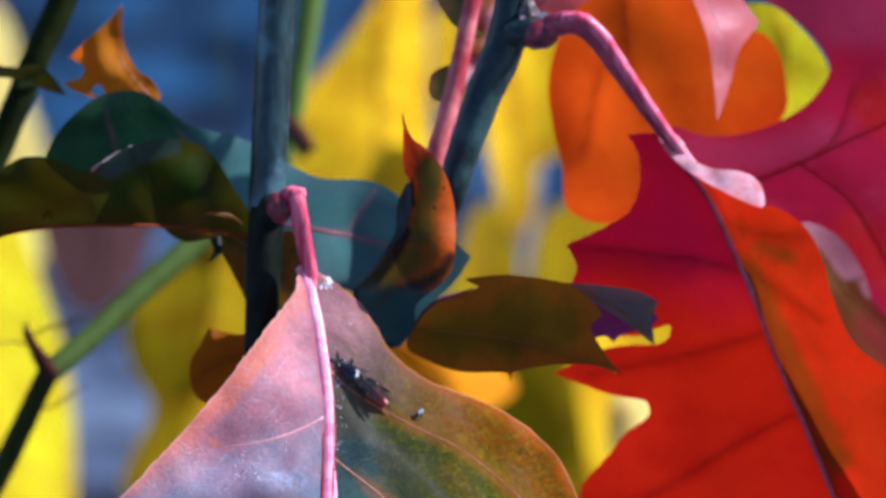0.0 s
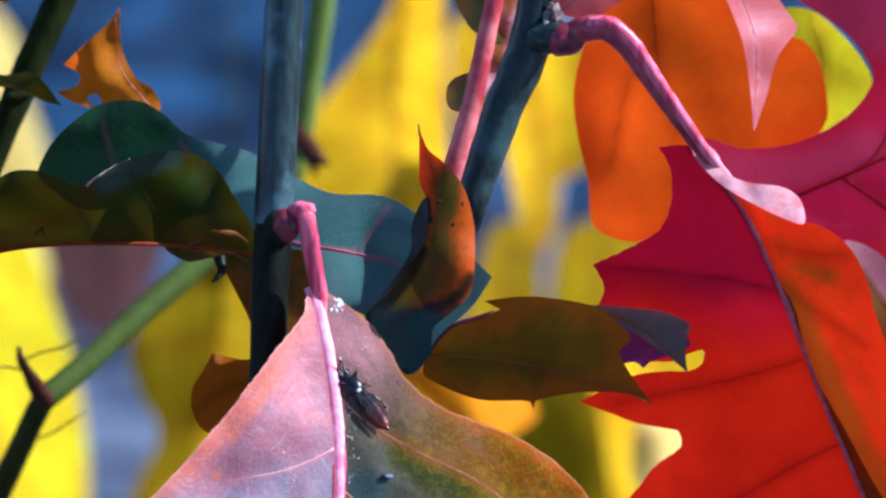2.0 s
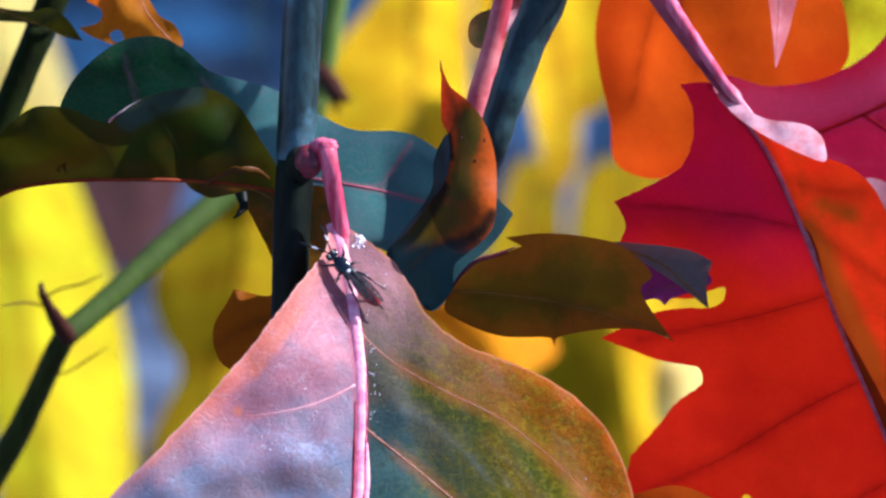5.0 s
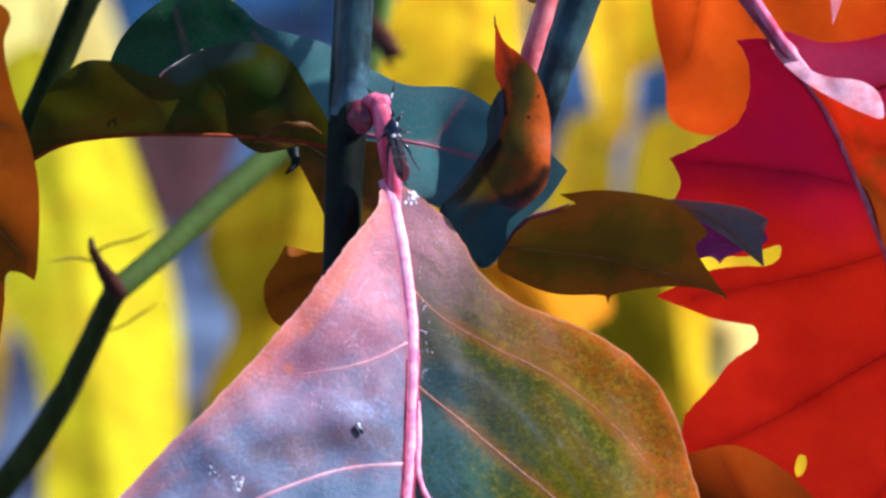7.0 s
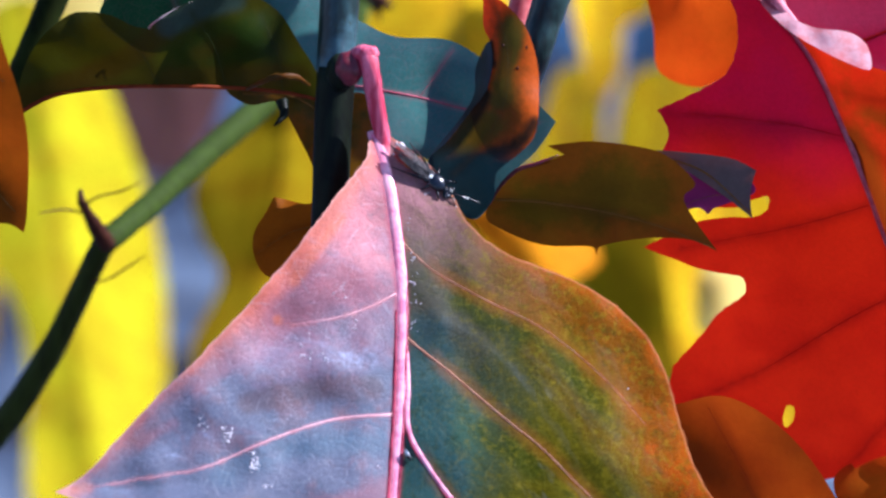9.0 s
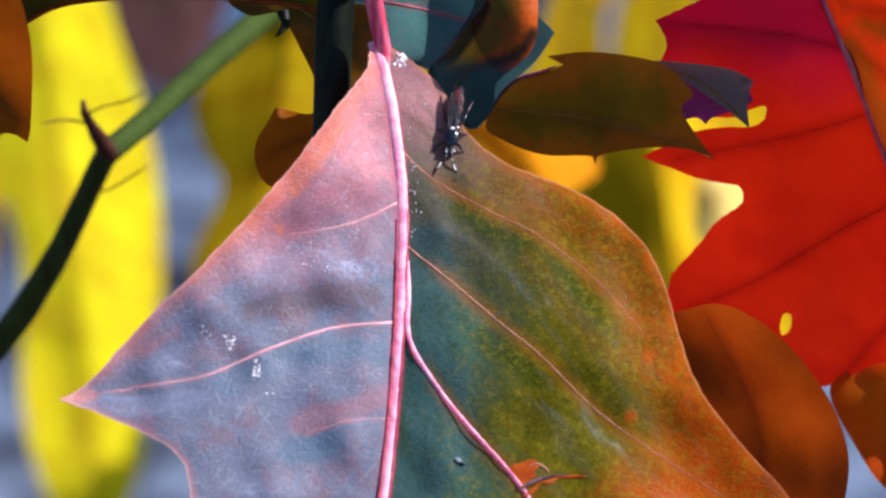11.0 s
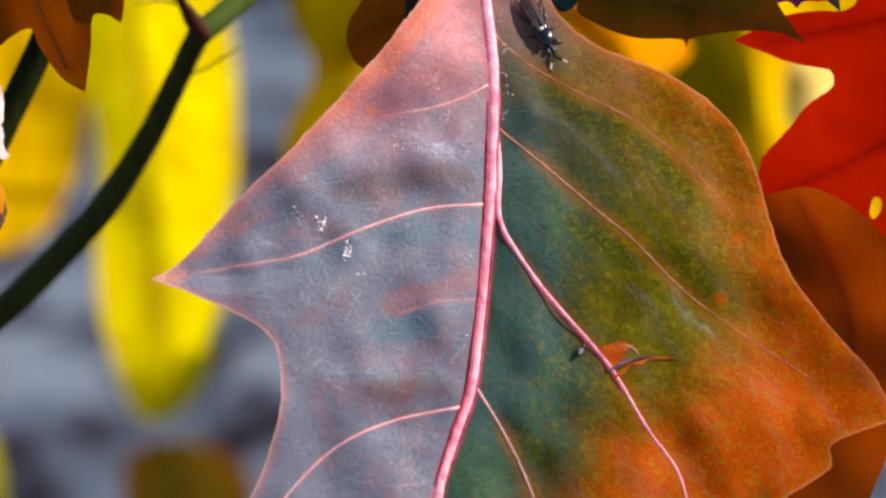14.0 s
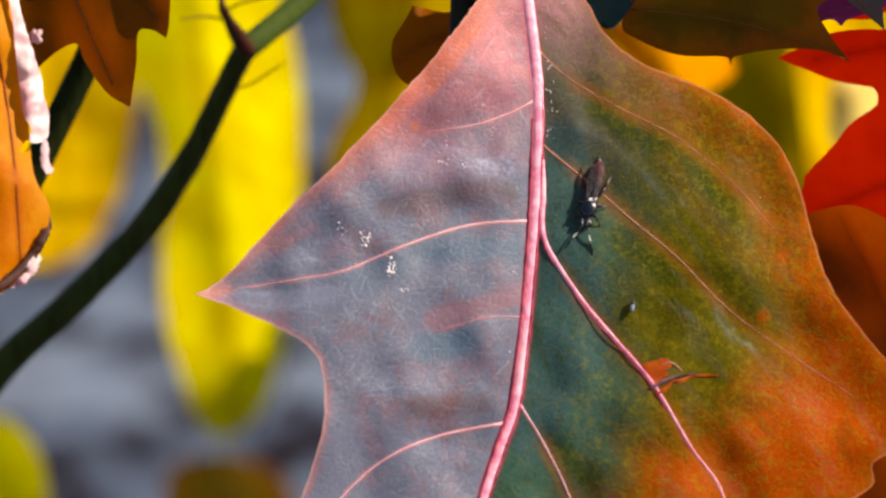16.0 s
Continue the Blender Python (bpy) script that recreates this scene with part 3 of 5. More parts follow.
# ---- ground ----
def ground():
    n = Nodes("leaf_litter_and_asphalt")
    a, b, c = n.noise(16.0, 2, 0.5, 0.4), n.noise(24.0, 3, 0.6), n.noise(140, 6, 0.7)
    col = n.mix(n.band(a, 0.36, 0.62), lin("0a1a2c"), lin("264a6a"))
    col = n.mix(n.math("MULTIPLY", n.band(b, 0.5, 0.62), 0.8), col, lin("1a2030"))
    col = n.mix(n.math("MULTIPLY", n.band(c, 0.5, 0.75), 0.25), col, lin("3c6078"))
    litter = n.mix(n.band(b, 0.4, 0.62), lin("1e1a22"), lin("4e5a6c"))
    litter = n.mix(n.math("MULTIPLY", n.band(a, 0.5, 0.62), 0.6), litter, lin("7c8a9c"))
    depth = n.t.nodes.new("ShaderNodeSeparateXYZ")
    n.t.links.new(n.co, depth.inputs[0])
    verge = n.band(n.math("ADD", depth.outputs[1], n.math("MULTIPLY", n.math("SUBTRACT", a, 0.5), 0.4)), 2.9, 3.4)
    col = n.mix(verge, litter, col)
    mat = n.shade(col, 0.8, n.bump(c, 0.5, 0.01), spec=0.04)
    bm = bmesh.new()
    xs = [-900, -200, -40, -8, -3, -1.5, -0.75, 0, 0.75, 1.5, 3, 8, 40, 200, 900]
    grid = [[bm.verts.new((x, y, 0.012 * noise.noise(Vector((x, y, 0))) if abs(x) < 9 and abs(y) < 9 else 0)) for x in xs] for y in xs]
    for i in range(len(xs) - 1):
        for j in range(len(xs) - 1):
            bm.faces.new((grid[i][j], grid[i][j + 1], grid[i + 1][j + 1], grid[i + 1][j]))
    ob = part("ground", bm, mat)
    return tagged(ob, "grey leaf litter and blue-grey asphalt, far out of focus", "ground", kind="structure")


ground()


def bend(u, v, amount, scale, seed):
    """Gentle undulation of a leaf in millimetres."""
    return amount * noise.noise(Vector((u / scale, v / scale, seed * 3.7)))


# ---- the shrub's shoots ----
def shoots():
    top = thing("oak_shoot", "upright blue-green young oak stem with a waxy streaked bark", "stem")
    part("stem", tube([(530, -260, 9, 35), (512, 60, 9, 35), (496, 360, 9, 34), (492, 436, 9, 33)], 1, 20, 0.05, 1), STEM, top)
    # the stem is much darker from the leaf node down
    part("lower_stem", tube([(493, 424, 9, 34), (482, 700, 9, 32), (470, 1100, 11, 33), (455, 1700, 16, 36), (440, 2500, 30, 40), (430, 5200, 90, 55), (430, 9600, 190, 80)], 1, 20, 0.06, 1), BLACKBARK, top, "near-black lower stem below the leaf node")
    swelling = part("leaf_scar", blob(500, 432, 7, 27, 34, 27, 0.1, 0.15, 3), BLACKBARK, top)
    top = thing("oak_shoot", "green oak twig with a brown bud, behind the thick stem", "stem")
    part("stem", tube([(605, -260, 290, 24), (584, 0, 290, 23), (556, 200, 290, 20), (541, 290, 290, 17), (520, 420, 292, 16), (490, 900, 295, 18), (470, 2400, 300, 26), (450, 6000, 320, 40), (440, 9000, 340, 55)], 1, 14, 0.05, 2), PALESTEM, top)
    part("bud", tube([(540, 262, 288, 14), (552, 284, 284, 17), (572, 308, 280, 12), (590, 318, 278, 4)], 1, 8, 0.3, 3), BUD, top)
    part("bud", tube([(546, 285, 287, 12), (560, 312, 281, 10), (570, 338, 278, 3)], 1, 8, 0.3, 4), BUD, top)
    top = thing("oak_branch", "dark blue-green forked oak branch with a knuckle", "branch")
    part("stem", tube([(985, -300, 22, 34), (968, -40, 22, 33), (945, 110, 22, 38), (900, 220, 22, 35), (862, 330, 22, 31), (836, 420, 24, 27), (800, 500, 46, 26), (720, 600, 66, 26), (620, 740, 70, 26), (560, 1100, 75, 28), (520, 2400, 90, 34), (480, 6000, 150, 50), (470, 9000, 210, 60)], 1, 20, 0.07, 5), DARKBARK, top)
    part("knuckle", blob(982, 94, 18, 44, 30, 34, 0.15, 0.12, 6, 4), DARKBARK, top)
    part("bud", blob(988, 55, 18, 16, 22, 16, -0.2, 0.4, 8, 4), GREYBUD, top, "grey-brown scaly bud")
    part("bud", blob(978, 72, 17.5, 10, 12, 10, -0.2, 0.7, 9), PALEVEIN, top)
    top = thing("oak_twig", "thin green oak twig with a thorny dry bud and tendrils", "twig")
    part("stem", tube([(-560, 1585, 195, 29), (-346, 1312, 180, 28), (-236, 1207, 173, 27), (-145, 1114, 167, 26), (-80, 1040, 161, 25), (-4, 920, 153, 23), (54, 800, 145, 21), (88, 728, 141, 21)], 1, 14, 0.06, 7), TWIGBARK, top)
    part("stem", tube([(84, 736, 141, 23), (160, 672, 157, 22), (260, 580, 183, 23), (360, 492, 210, 25), (520, 330, 255, 27)], 1, 14, 0.05, 8), GREENSTEM, top)
    part("bud", tube([(92, 738, 139, 16), (70, 705, 135, 15), (56, 680, 131, 9), (46, 662, 129, 8), (43, 640, 129, 4)], 1, 8, 0.25, 9), BUD, top)
    for i, row in enumerate(([(48, 668, 129, 2.5), (78, 652, 125, 2), (118, 642, 121, 2), (150, 626, 117, 1)], [(50, 682, 131, 2.5), (15, 676, 127, 2), (-30, 682, 123, 1)], [(52, 806, 145, 2.5), (92, 798, 139, 2), (125, 778, 133, 2), (160, 755, 129, 1)])):
        part("tendril", tube(row, 1, 6, 0, i), BUD, top)
    top = thing("oak_branch", "dark shaded oak branch leaning behind the leaves", "branch")
    part("stem", tube([(230, -330, 95, 30), (130, -10, 95, 29), (60, 150, 95, 27), (-10, 320, 95, 26), (-110, 560, 97, 26), (-215, 800, 100, 26), (-310, 1000, 100, 27), (-700, 1900, 110, 30), (-1500, 5000, 150, 40), (-2300, 8600, 220, 50)], 1, 14, 0.05, 11), DARKSTEM, top)
    part("node", blob(38, 200, 94, 31, 16, 30, 0.4, 0.2, 21), DARKSTEM, top)
    part("node", blob(-190, 745, 99, 29, 15, 29, 0.4, 0.2, 22), DARKSTEM, top)


shoots()

# ---- the large leaf on which the insect walks ----
RIB = [(560, 535), (578, 600), (594, 680), (604, 760), (610, 850), (607, 1000), (600, 1130), (590, 1250), (575, 1366), (548, 1450), (520, 1540), (498, 1700), (500, 1900), (520, 2150)]
RIB_LINE = spline(RIB, 6)


MAIN_LEFT = [(563, 545), (551, 556), (548, 580), (533, 602), (503, 638), (472, 680), (438, 724), (398, 775), (370, 805), (330, 853), (280, 905),
             (232, 957), (181, 1003), (110, 1080), (50, 1145), (0, 1173, 1), (57, 1192), (137, 1225), (202, 1262), (230, 1308), (234, 1396),
             (217, 1467), (190, 1545), (110, 1680), (60, 1760, 1), (200, 1780), (330, 1860), (400, 2000), (520, 2190, 1)]
MAIN_RIGHT = [(610, 2010), (640, 1880), (800, 1860), (1010, 1900, 1), (1000, 1740), (1080, 1600), (1215, 1500), (1220, 1455), (1335, 1411, 1), (1290, 1330),
              (1231, 1266), (1143, 1155), (1103, 1054), (1073, 954), (1032, 883), (962, 823), (881, 783), (791, 748), (731, 702), (700, 650),
              (667, 602), (622, 566), (588, 545)]
MAIN_OUT = MAIN_LEFT + MAIN_RIGHT
MAIN_RIBS = [RIB,
             [(600, 821), (560, 842), (499, 863), (409, 878)],
             [(598, 1034), (489, 1044), (378, 1080), (268, 1127), (177, 1145), (60, 1165)],
             [(555, 1397), (439, 1422), (348, 1462), (278, 1522), (180, 1640)],
             [(603, 718), (624, 744), (670, 783), (761, 833), (861, 883), (962, 964), (1040, 1050)],
             [(609, 884), (626, 904), (701, 964), (791, 1039), (861, 1095), (952, 1185), (1043, 1251), (1180, 1340)],
             [(617, 925), (621, 985), (620, 1045), (636, 1092), (701, 1185), (791, 1286), (831, 1336), (892, 1437), (952, 1527), (980, 1700)],
             [(576, 1350), (592, 1376), (630, 1437), (675, 1527), (740, 1700)],
             [(590, 1205), (520, 1208), (440, 1232)]]


VEIN_LINES = [spline(r, 3)[:, :2] for r in MAIN_RIBS[1:8]]
VEIN_ENDS = (np.vstack([r[:-1] for r in VEIN_LINES]), np.vstack([np.diff(r, axis=0) for r in VEIN_LINES]))


def main_depth(u, v):
    """Blade tilted towards the sky, folded along its midrib and swelling between the side veins, in millimetres."""
    d = u - float(np.interp(v, RIB_LINE[:, 1], RIB_LINE[:, 0]))
    x = abs(d)
    y = 5 - 0.032 * (v - 560) - (0.024 * x if d < 0 else (-0.02 + 0.014 * max(0.0, min(1.0, (v - 620) / 500.0))) * x)
    y += (0.9 * math.exp(-x / 60.0)) + bend(u, v, 2.2, 230, 1) * min(1, x / 120) + bend(u, v, 0.7, 70, 2) * min(1, x / 60)
    a, e = VEIN_ENDS
    q = np.array((u, v)) - a
    t = np.clip((q * e).sum(1) / np.maximum(1e-9, (e * e).sum(1)), 0, 1)
    near = float((((q - t[:, None] * e) ** 2).sum(1)).min())
    return y - 0.25 - (1.2 if d < 0 else 0.55) * (1 - math.exp(-near / 3400.0)) * min(1, x / 70)


# pigments of the large leaf; the brown bands also paint shade into its creases
STAINS = {
    "brown": [([(340, 1015), (450, 992), (560, 985)], 26, 0.85), ([(400, 1368), (520, 1362)], 26, 0.8), ([(250, 1218), (330, 1252)], 26, 0.5)],
    "bloom": [([(330, 945), (440, 925), (560, 930)], 46, 0.6), ([(180, 1100), (260, 1080)], 30, 0.7), ([(430, 1330), (330, 1330)], 42, 0.6), ([(250, 1170), (120, 1185), (60, 1176)], 22, 0.9),
              ([(760, 930), (860, 1000)], 26, 0.5), ([(830, 1140), (900, 1180), (990, 1240)], 32, 0.85), ([(690, 862), (740, 884)], 24, 0.5), ([(640, 620), (660, 680)], 16, 0.5)],
    "teal": [([(300, 1140), (420, 1090), (570, 1080)], 44, 0.65), ([(480, 1250), (410, 1265)], 36, 0.8), ([(650, 900), (652, 1050), (660, 1250), (610, 1420)], 55, 1.0), ([(700, 1120), (720, 1280)], 42, 0.8)],
    "rosy": [([(430, 1215), (580, 1165)], 30, 0.8), ([(380, 880), (520, 790)], 40, 0.7), ([(250, 990), (330, 930)], 22, 0.6), ([(150, 1090), (210, 1050)], 18, 0.6), ([(300, 1400), (330, 1450)], 30, 0.5)],
    "moss": [([(720, 830), (830, 900), (930, 1010)], 46, 0.8), ([(760, 1060), (840, 1130)], 28, 0.8), ([(640, 1440), (720, 1500)], 40, 0.7)],
    "rust": [([(840, 920), (930, 1040), (1000, 1120)], 34, 0.7), ([(780, 1430), (860, 1480)], 48, 0.8), ([(850, 800), (960, 870), (1050, 970)], 26, 0.7)],
    "orange": [([(1100, 1130), (1160, 1230), (1290, 1390)], 34, 0.9), ([(900, 1520), (1000, 1420), (1160, 1390)], 52, 0.9), ([(1051, 1093)], 15, 1.0), ([(1018, 1199)], 15, 1.0), ([(1105, 1232)], 11, 0.9),
               ([(1180, 1320)], 24, 1.0), ([(392, 868)], 12, 0.9), ([(60, 1166), (0, 1173)], 16, 0.8), ([(420, 800), (500, 690)], 18, 0.7)],
}


def main_leaf():
    top = oak_leaf("large folded oak leaf, mauve-pink and green with pink veins", MAIN_OUT, main_depth, MAIN, MAIN_RIBS,
                   [(12.5, 9), (1.7, 0.4), (2.9, 0.4), (2.8, 0.8), (1.4, 0.3), (2.1, 0.3), (5.6, 1.5), (3.2, 1), (0.6, 0.2)], [PINKVEIN, SIDEVEIN, SIDEVEIN, SIDEVEIN, TANVEIN, TANVEIN, PINKVEIN, SIDEVEIN, SIDEVEIN], "oak leaves", 12,
                   teeth=0.7, quilt=0.0, marks=STAINS, lift=0.03, flat=0.4)
    stalk = part("petiole", tube([(522, 414, 4, 19), (544, 401, 2, 18), (554, 432, 2, 16.5), (564, 490, 4.6, 15.5), (577, 560, 6.2, 14), (594, 680, 2.7, 12), (600, 740, 1.6, 7)], 0.85, 18, 0.07, 3), PINK, top, "pink petiole")
    knob = part("petiole_base", blob(518, 424, 3, 25, 30, 25, 0.2, 0.2, 5), KNOB, top, "crimson swollen petiole base")
    cap = part("petiole_tip", blob(550, 398, 2, 19, 13, 17, 0.0, 0.2, 6), PINK, top)
    shreds = [part("shred", tube([(815, 1332, main_depth(815, 1332) - 0.06, 3), (850, 1314, main_depth(850, 1314) - 0.09, 4), (880, 1306, main_depth(880, 1306) - 0.09, 3), (905, 1304, main_depth(905, 1304) - 0.08, 1)], 0.6, 6, 0.4, 4), SHRED, top, "dry grey-mauve shred across the tear")]
    flap = part("torn_flap", blade([(802, 1288, 1), (826, 1280), (846, 1276), (858, 1288, 1), (846, 1296), (850, 1304, 1), (824, 1328, 1)], lambda u, v: main_depth(u, v) - 0.06 + bend(u, v, 0.08, 14, 3), (), 6, teeth=1.2), TEAR, top, "orange torn flap of skin")
    shreds.append(part("torn_edge", tube([(826, 1344, main_depth(826, 1344) - 0.1, 2), (842, 1333, main_depth(842, 1333) - 0.06, 4), (856, 1319, main_depth(856, 1319) - 0.06, 2.2), (872, 1317, main_depth(872, 1317) - 0.06, 4), (888, 1309, main_depth(888, 1309) - 0.06, 2), (912, 1308, main_depth(912, 1308) - 0.06, 3), (938, 1306, main_depth(938, 1306) - 0.1, 1)], 0.4, 8, 0.5, 9), TEAR, top, "orange torn edge"))
    shreds.append(part("torn_edge", tube([(838, 1288, main_depth(838, 1288) - 0.06, 1), (852, 1284, main_depth(852, 1284) - 0.08, 1.6), (866, 1292, main_depth(866, 1292) - 0.08, 1.6), (872, 1300, main_depth(872, 1300) - 0.06, 1)], 0.6, 8, 0.6, 19), TANVEIN, top, "pale torn edge"))
    for line, off, r, first, last in ((RIB, -9.5, 3.0, 4, 11), (RIB, 8.5, 2.4, 3, 11), (MAIN_RIBS[6], -4.5, 1.3, 2, 8)):
        pts = [np.array(p, float) for p in line]
        row = []
        for i in range(first, min(last, len(pts) - 1)):
            way = pts[i + 1] - pts[i - 1]
            q = pts[i] + np.array((way[1], -way[0])) / np.hypot(*way) * off
            row.append((q[0], q[1], main_depth(*q) - 0.15, r * (0.4 if i in (first, last - 1) else 1)))
        shreds.append(part("vein_edge", tube(row, 0.6, 8, 0.3, first), VEINEDGE, top, "crimson edge of the vein"))
    adopt(top, stalk, knob, cap, flap, *shreds)
    rng = random.Random(5)
    spots = [(301, 1068, 5, 14), (350, 1120, 5, 18), (262, 1050, 5, 6), (372, 1163, 3, 3), (440, 925, 9, 8), (478, 944, 5, 6), (607, 563, 5, 16), (604, 574, 4, 8), (450, 900, 7, 5), (470, 925, 7, 4), (500, 820, 7, 4), (530, 880, 6, 5), (628, 800, 6, 6), (632, 840, 6, 7), (636, 880, 6, 6), (630, 760, 5, 5), (618, 700, 5, 4), (575, 1130, 5, 2), (560, 1280, 4, 2), (655, 640, 6, 4), (640, 605, 5, 3), (1010, 985, 3, 1)]
    for u, v, spread, count in spots:
        for _ in range(count):
            a, c = u + rng.gauss(0, spread), v + rng.gauss(0, spread * 1.3)
            bm = blob(a, c, main_depth(a, c) - 0.05, rng.uniform(0.8, 3.4) * (1.3 if u < 400 else 1.7 if v < 580 else 0.8), rng.uniform(0.6, 1.6) * (1.7 if u < 400 else 2.2 if v < 580 else 0.9), 0.4, rng.uniform(0, 3), 1.2, rng.random() * 9, 1)
            adopt(top, part("white_fleck", bm, FLECK, top))
    return top


main_leaf()

# ---- teal leaf behind the stem, with its curled lobe ----
TEAL_OUT = [(540, 480), (420, 480), (250, 440), (140, 400), (80, 350), (78, 325), (110, 270), (180, 215), (250, 205), (300, 230), (340, 265), (400, 282), (460, 300), (540, 345), (600, 370), (690, 375), (760, 415), (830, 470), (880, 518, 1),
            (845, 570), (790, 620), (765, 665), (735, 690), (700, 655), (660, 590), (600, 560)]
def teal_depth(u, v):
    hump = max(0.0, min(1.0, (330 - u) / 60.0))
    return 40 + hump * 0.035 * (v - 300) + 0.07 * max(0.0, v - 570) - 0.012 * (v - 400) + 0.010 * abs(u - 330) - 0.00012 * max(0, u - 600) ** 2 + bend(u, v, 4, 160, 3)
oak_leaf("blue-green waxy oak leaf with thin pink veins behind the stem", TEAL_OUT, teal_depth, TEAL,
         [[(300, 430), (420, 440), (580, 465), (650, 478), (715, 495), (850, 520)], [(640, 476), (680, 420), (700, 392)], [(430, 440), (380, 350), (330, 280)], [(300, 430), (220, 330), (190, 240)]],
         [(2.2, 1.0), (0.5, 0.3), (0.5, 0.3), (0.5, 0.3)], [REDVEIN, REDVEIN, TEALVEIN, TEALVEIN], "oak leaves", 14)

CURL_OUT = [(752, 258, 1), (768, 293), (796, 316), (828, 356), (847, 416), (850, 477), (845, 535), (824, 567), (779, 604), (773, 624), (769, 657), (730, 690), (690, 640), (655, 590), (690, 552), (727, 504), (757, 461), (767, 416), (763, 377), (752, 352), (751, 305)]
def curl_depth(u, v):
    low = max(0.0, v - 570)
    return 4.5 + 0.0007 * (u - 810) ** 2 + 0.012 * (480 - v) + 0.05 * low + bend(u, v, 1.5, 90, 5)
curl = oak_leaf("upturned oak leaf lobe, orange and olive with a sharp tip", CURL_OUT, curl_depth, CURL,
                [[(752, 270), (778, 330), (796, 410), (788, 490), (750, 560), (700, 612)]], [(0.2, 0.1)], GREENVEIN, "oak leaves", 9, marks={"olive": [([(806, 350), (792, 420), (780, 480)], 22, 0.9), ([(760, 520), (720, 560)], 30, 0.9)], "dark": [([(660, 585), (700, 556), (738, 502), (752, 470)], 14, 1.0), ([(700, 600), (760, 580), (815, 555), (842, 520)], 18, 0.75), ([(764, 380), (770, 420)], 8, 0.8)]})
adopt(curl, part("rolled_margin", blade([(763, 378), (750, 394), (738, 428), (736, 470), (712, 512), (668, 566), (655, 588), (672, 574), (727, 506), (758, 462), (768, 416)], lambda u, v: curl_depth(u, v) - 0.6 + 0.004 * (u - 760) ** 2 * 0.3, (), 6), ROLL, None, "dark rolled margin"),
      part("tip", tube([(752, 268, curl_depth(752, 268), 2.2), (751, 256, curl_depth(752, 258), 1.6), (750, 246, curl_depth(752, 258) + 0.3, 0.8)], 1, 6, 0.1, 3), BUD, None, "dry dark point"),
      *[part("insect_bite", blob(u, v, curl_depth(u, v) - 0.2, 2.4, 3.6, 0.8, 0.1, 0.5, i, 2), BUD, None, "dark speck") for i, (u, v) in enumerate([(828, 388), (786, 384), (812, 424)])])

# ---- dark wavy leaf beside the stem ----
GREEN_OUT = [(-70, 510, 1), (-60, 440), (-30, 380), (20, 335), (60, 328), (100, 335), (135, 352), (165, 358, 1), (178, 345), (230, 312), (300, 295), (350, 300), (395, 330), (430, 385), (458, 430), (470, 480),
             (400, 468), (300, 460), (200, 458), (100, 458), (0, 474)]
def green_depth(u, v):
    return 22 - 0.05 * (470 - v) + 6 * math.sin(u / 62.0 + v / 160.0 - 0.4) * (470 - v) / 150 + bend(u, v, 3, 110, 6)
oak_leaf("dark green wavy oak leaf seen edge-on beside the stem", GREEN_OUT, green_depth, GREEN,
         [[(-68, 508), (0, 474), (100, 460), (200, 458), (300, 460), (400, 468), (470, 482)], [(180, 458), (150, 400), (80, 350)], [(300, 460), (280, 390), (240, 330)], [(400, 468), (390, 400), (360, 330)]],
         [(4, 3.5), (0.5, 0.3), (0.5, 0.3), (0.5, 0.3)], [RUSSETVEIN, GREENVEIN, GREENVEIN, GREENVEIN], "oak leaves", 10, marks={"rusty": [([(-60, 480), (60, 440), (140, 400), (190, 360)], 26, 0.9), ([(200, 445), (320, 440), (430, 440)], 22, 0.9), ([(250, 400), (300, 380)], 24, 0.6)], "waxy_sheen": [([(200, 350), (260, 318), (310, 305)], 26, 0.9)]})
wavy = [o for o in scene.objects if "dark green wavy" in o.get("label", "")][0]
adopt(wavy, part("rolled_margin", tube([(163, 366, 19, 1.5), (166, 354, 19, 2.4), (180, 343, 18, 2.6), (206, 326, 18, 2), (240, 309, 18, 1)], 0.8, 8, 0.2, 41), PALEVEIN, None, "pale rolled margin"))

def under_depth(u, v):
    return 26 + 0.03 * (v - 460) + bend(u, v, 3, 90, 7)
oak_leaf("orange-brown underside of a curled oak leaf with a torn edge",
         [(300, 462), (360, 450), (420, 420), (450, 440), (500, 450), (508, 468), (550, 476), (572, 566), (540, 620), (480, 640), (440, 570), (405, 505), (395, 522, 1), (390, 485), (340, 490)],
         under_depth, TORN, [[(330, 470), (430, 480), (520, 560)]], [(2, 1)], DULLVEIN, "oak leaves", 14)
under = [o for o in scene.objects if "torn edge" in o.get("label", "") and "underside" in o.get("label", "")][0]
adopt(under, part("curled_margin", tube([(335, 464, 22, 2), (362, 450, 17, 5), (395, 440, 15, 6), (425, 442, 16, 5), (448, 456, 18, 2)], 0.3, 8, 0.6, 21), TORN, None, "orange curled margin"),
      part("thorn", tube([(398, 482, 24, 11), (402, 505, 23, 8), (392, 520, 22, 4), (384, 527, 22, 1)], 0.8, 8, 0.2, 24), BLACKBARK, None, "dark hooked thorn"))

# ---- olive leaf with a torn edge ----
OLIVE_OUT = [(757, 680), (800, 610), (870, 585), (895, 575, 1), (865, 560, 1), (940, 552), (1030, 562), (1080, 580), (1125, 625), (1105, 650), (1125, 690), (1165, 745, 1), (1120, 725), (1040, 722), (960, 736), (952, 752, 1), (944, 737), (860, 735), (790, 710)]
def olive_depth(u, v):
    return 12 + 0.03 * (v - 650) - 0.008 * (u - 900) + bend(u, v, 1.0, 140, 8)
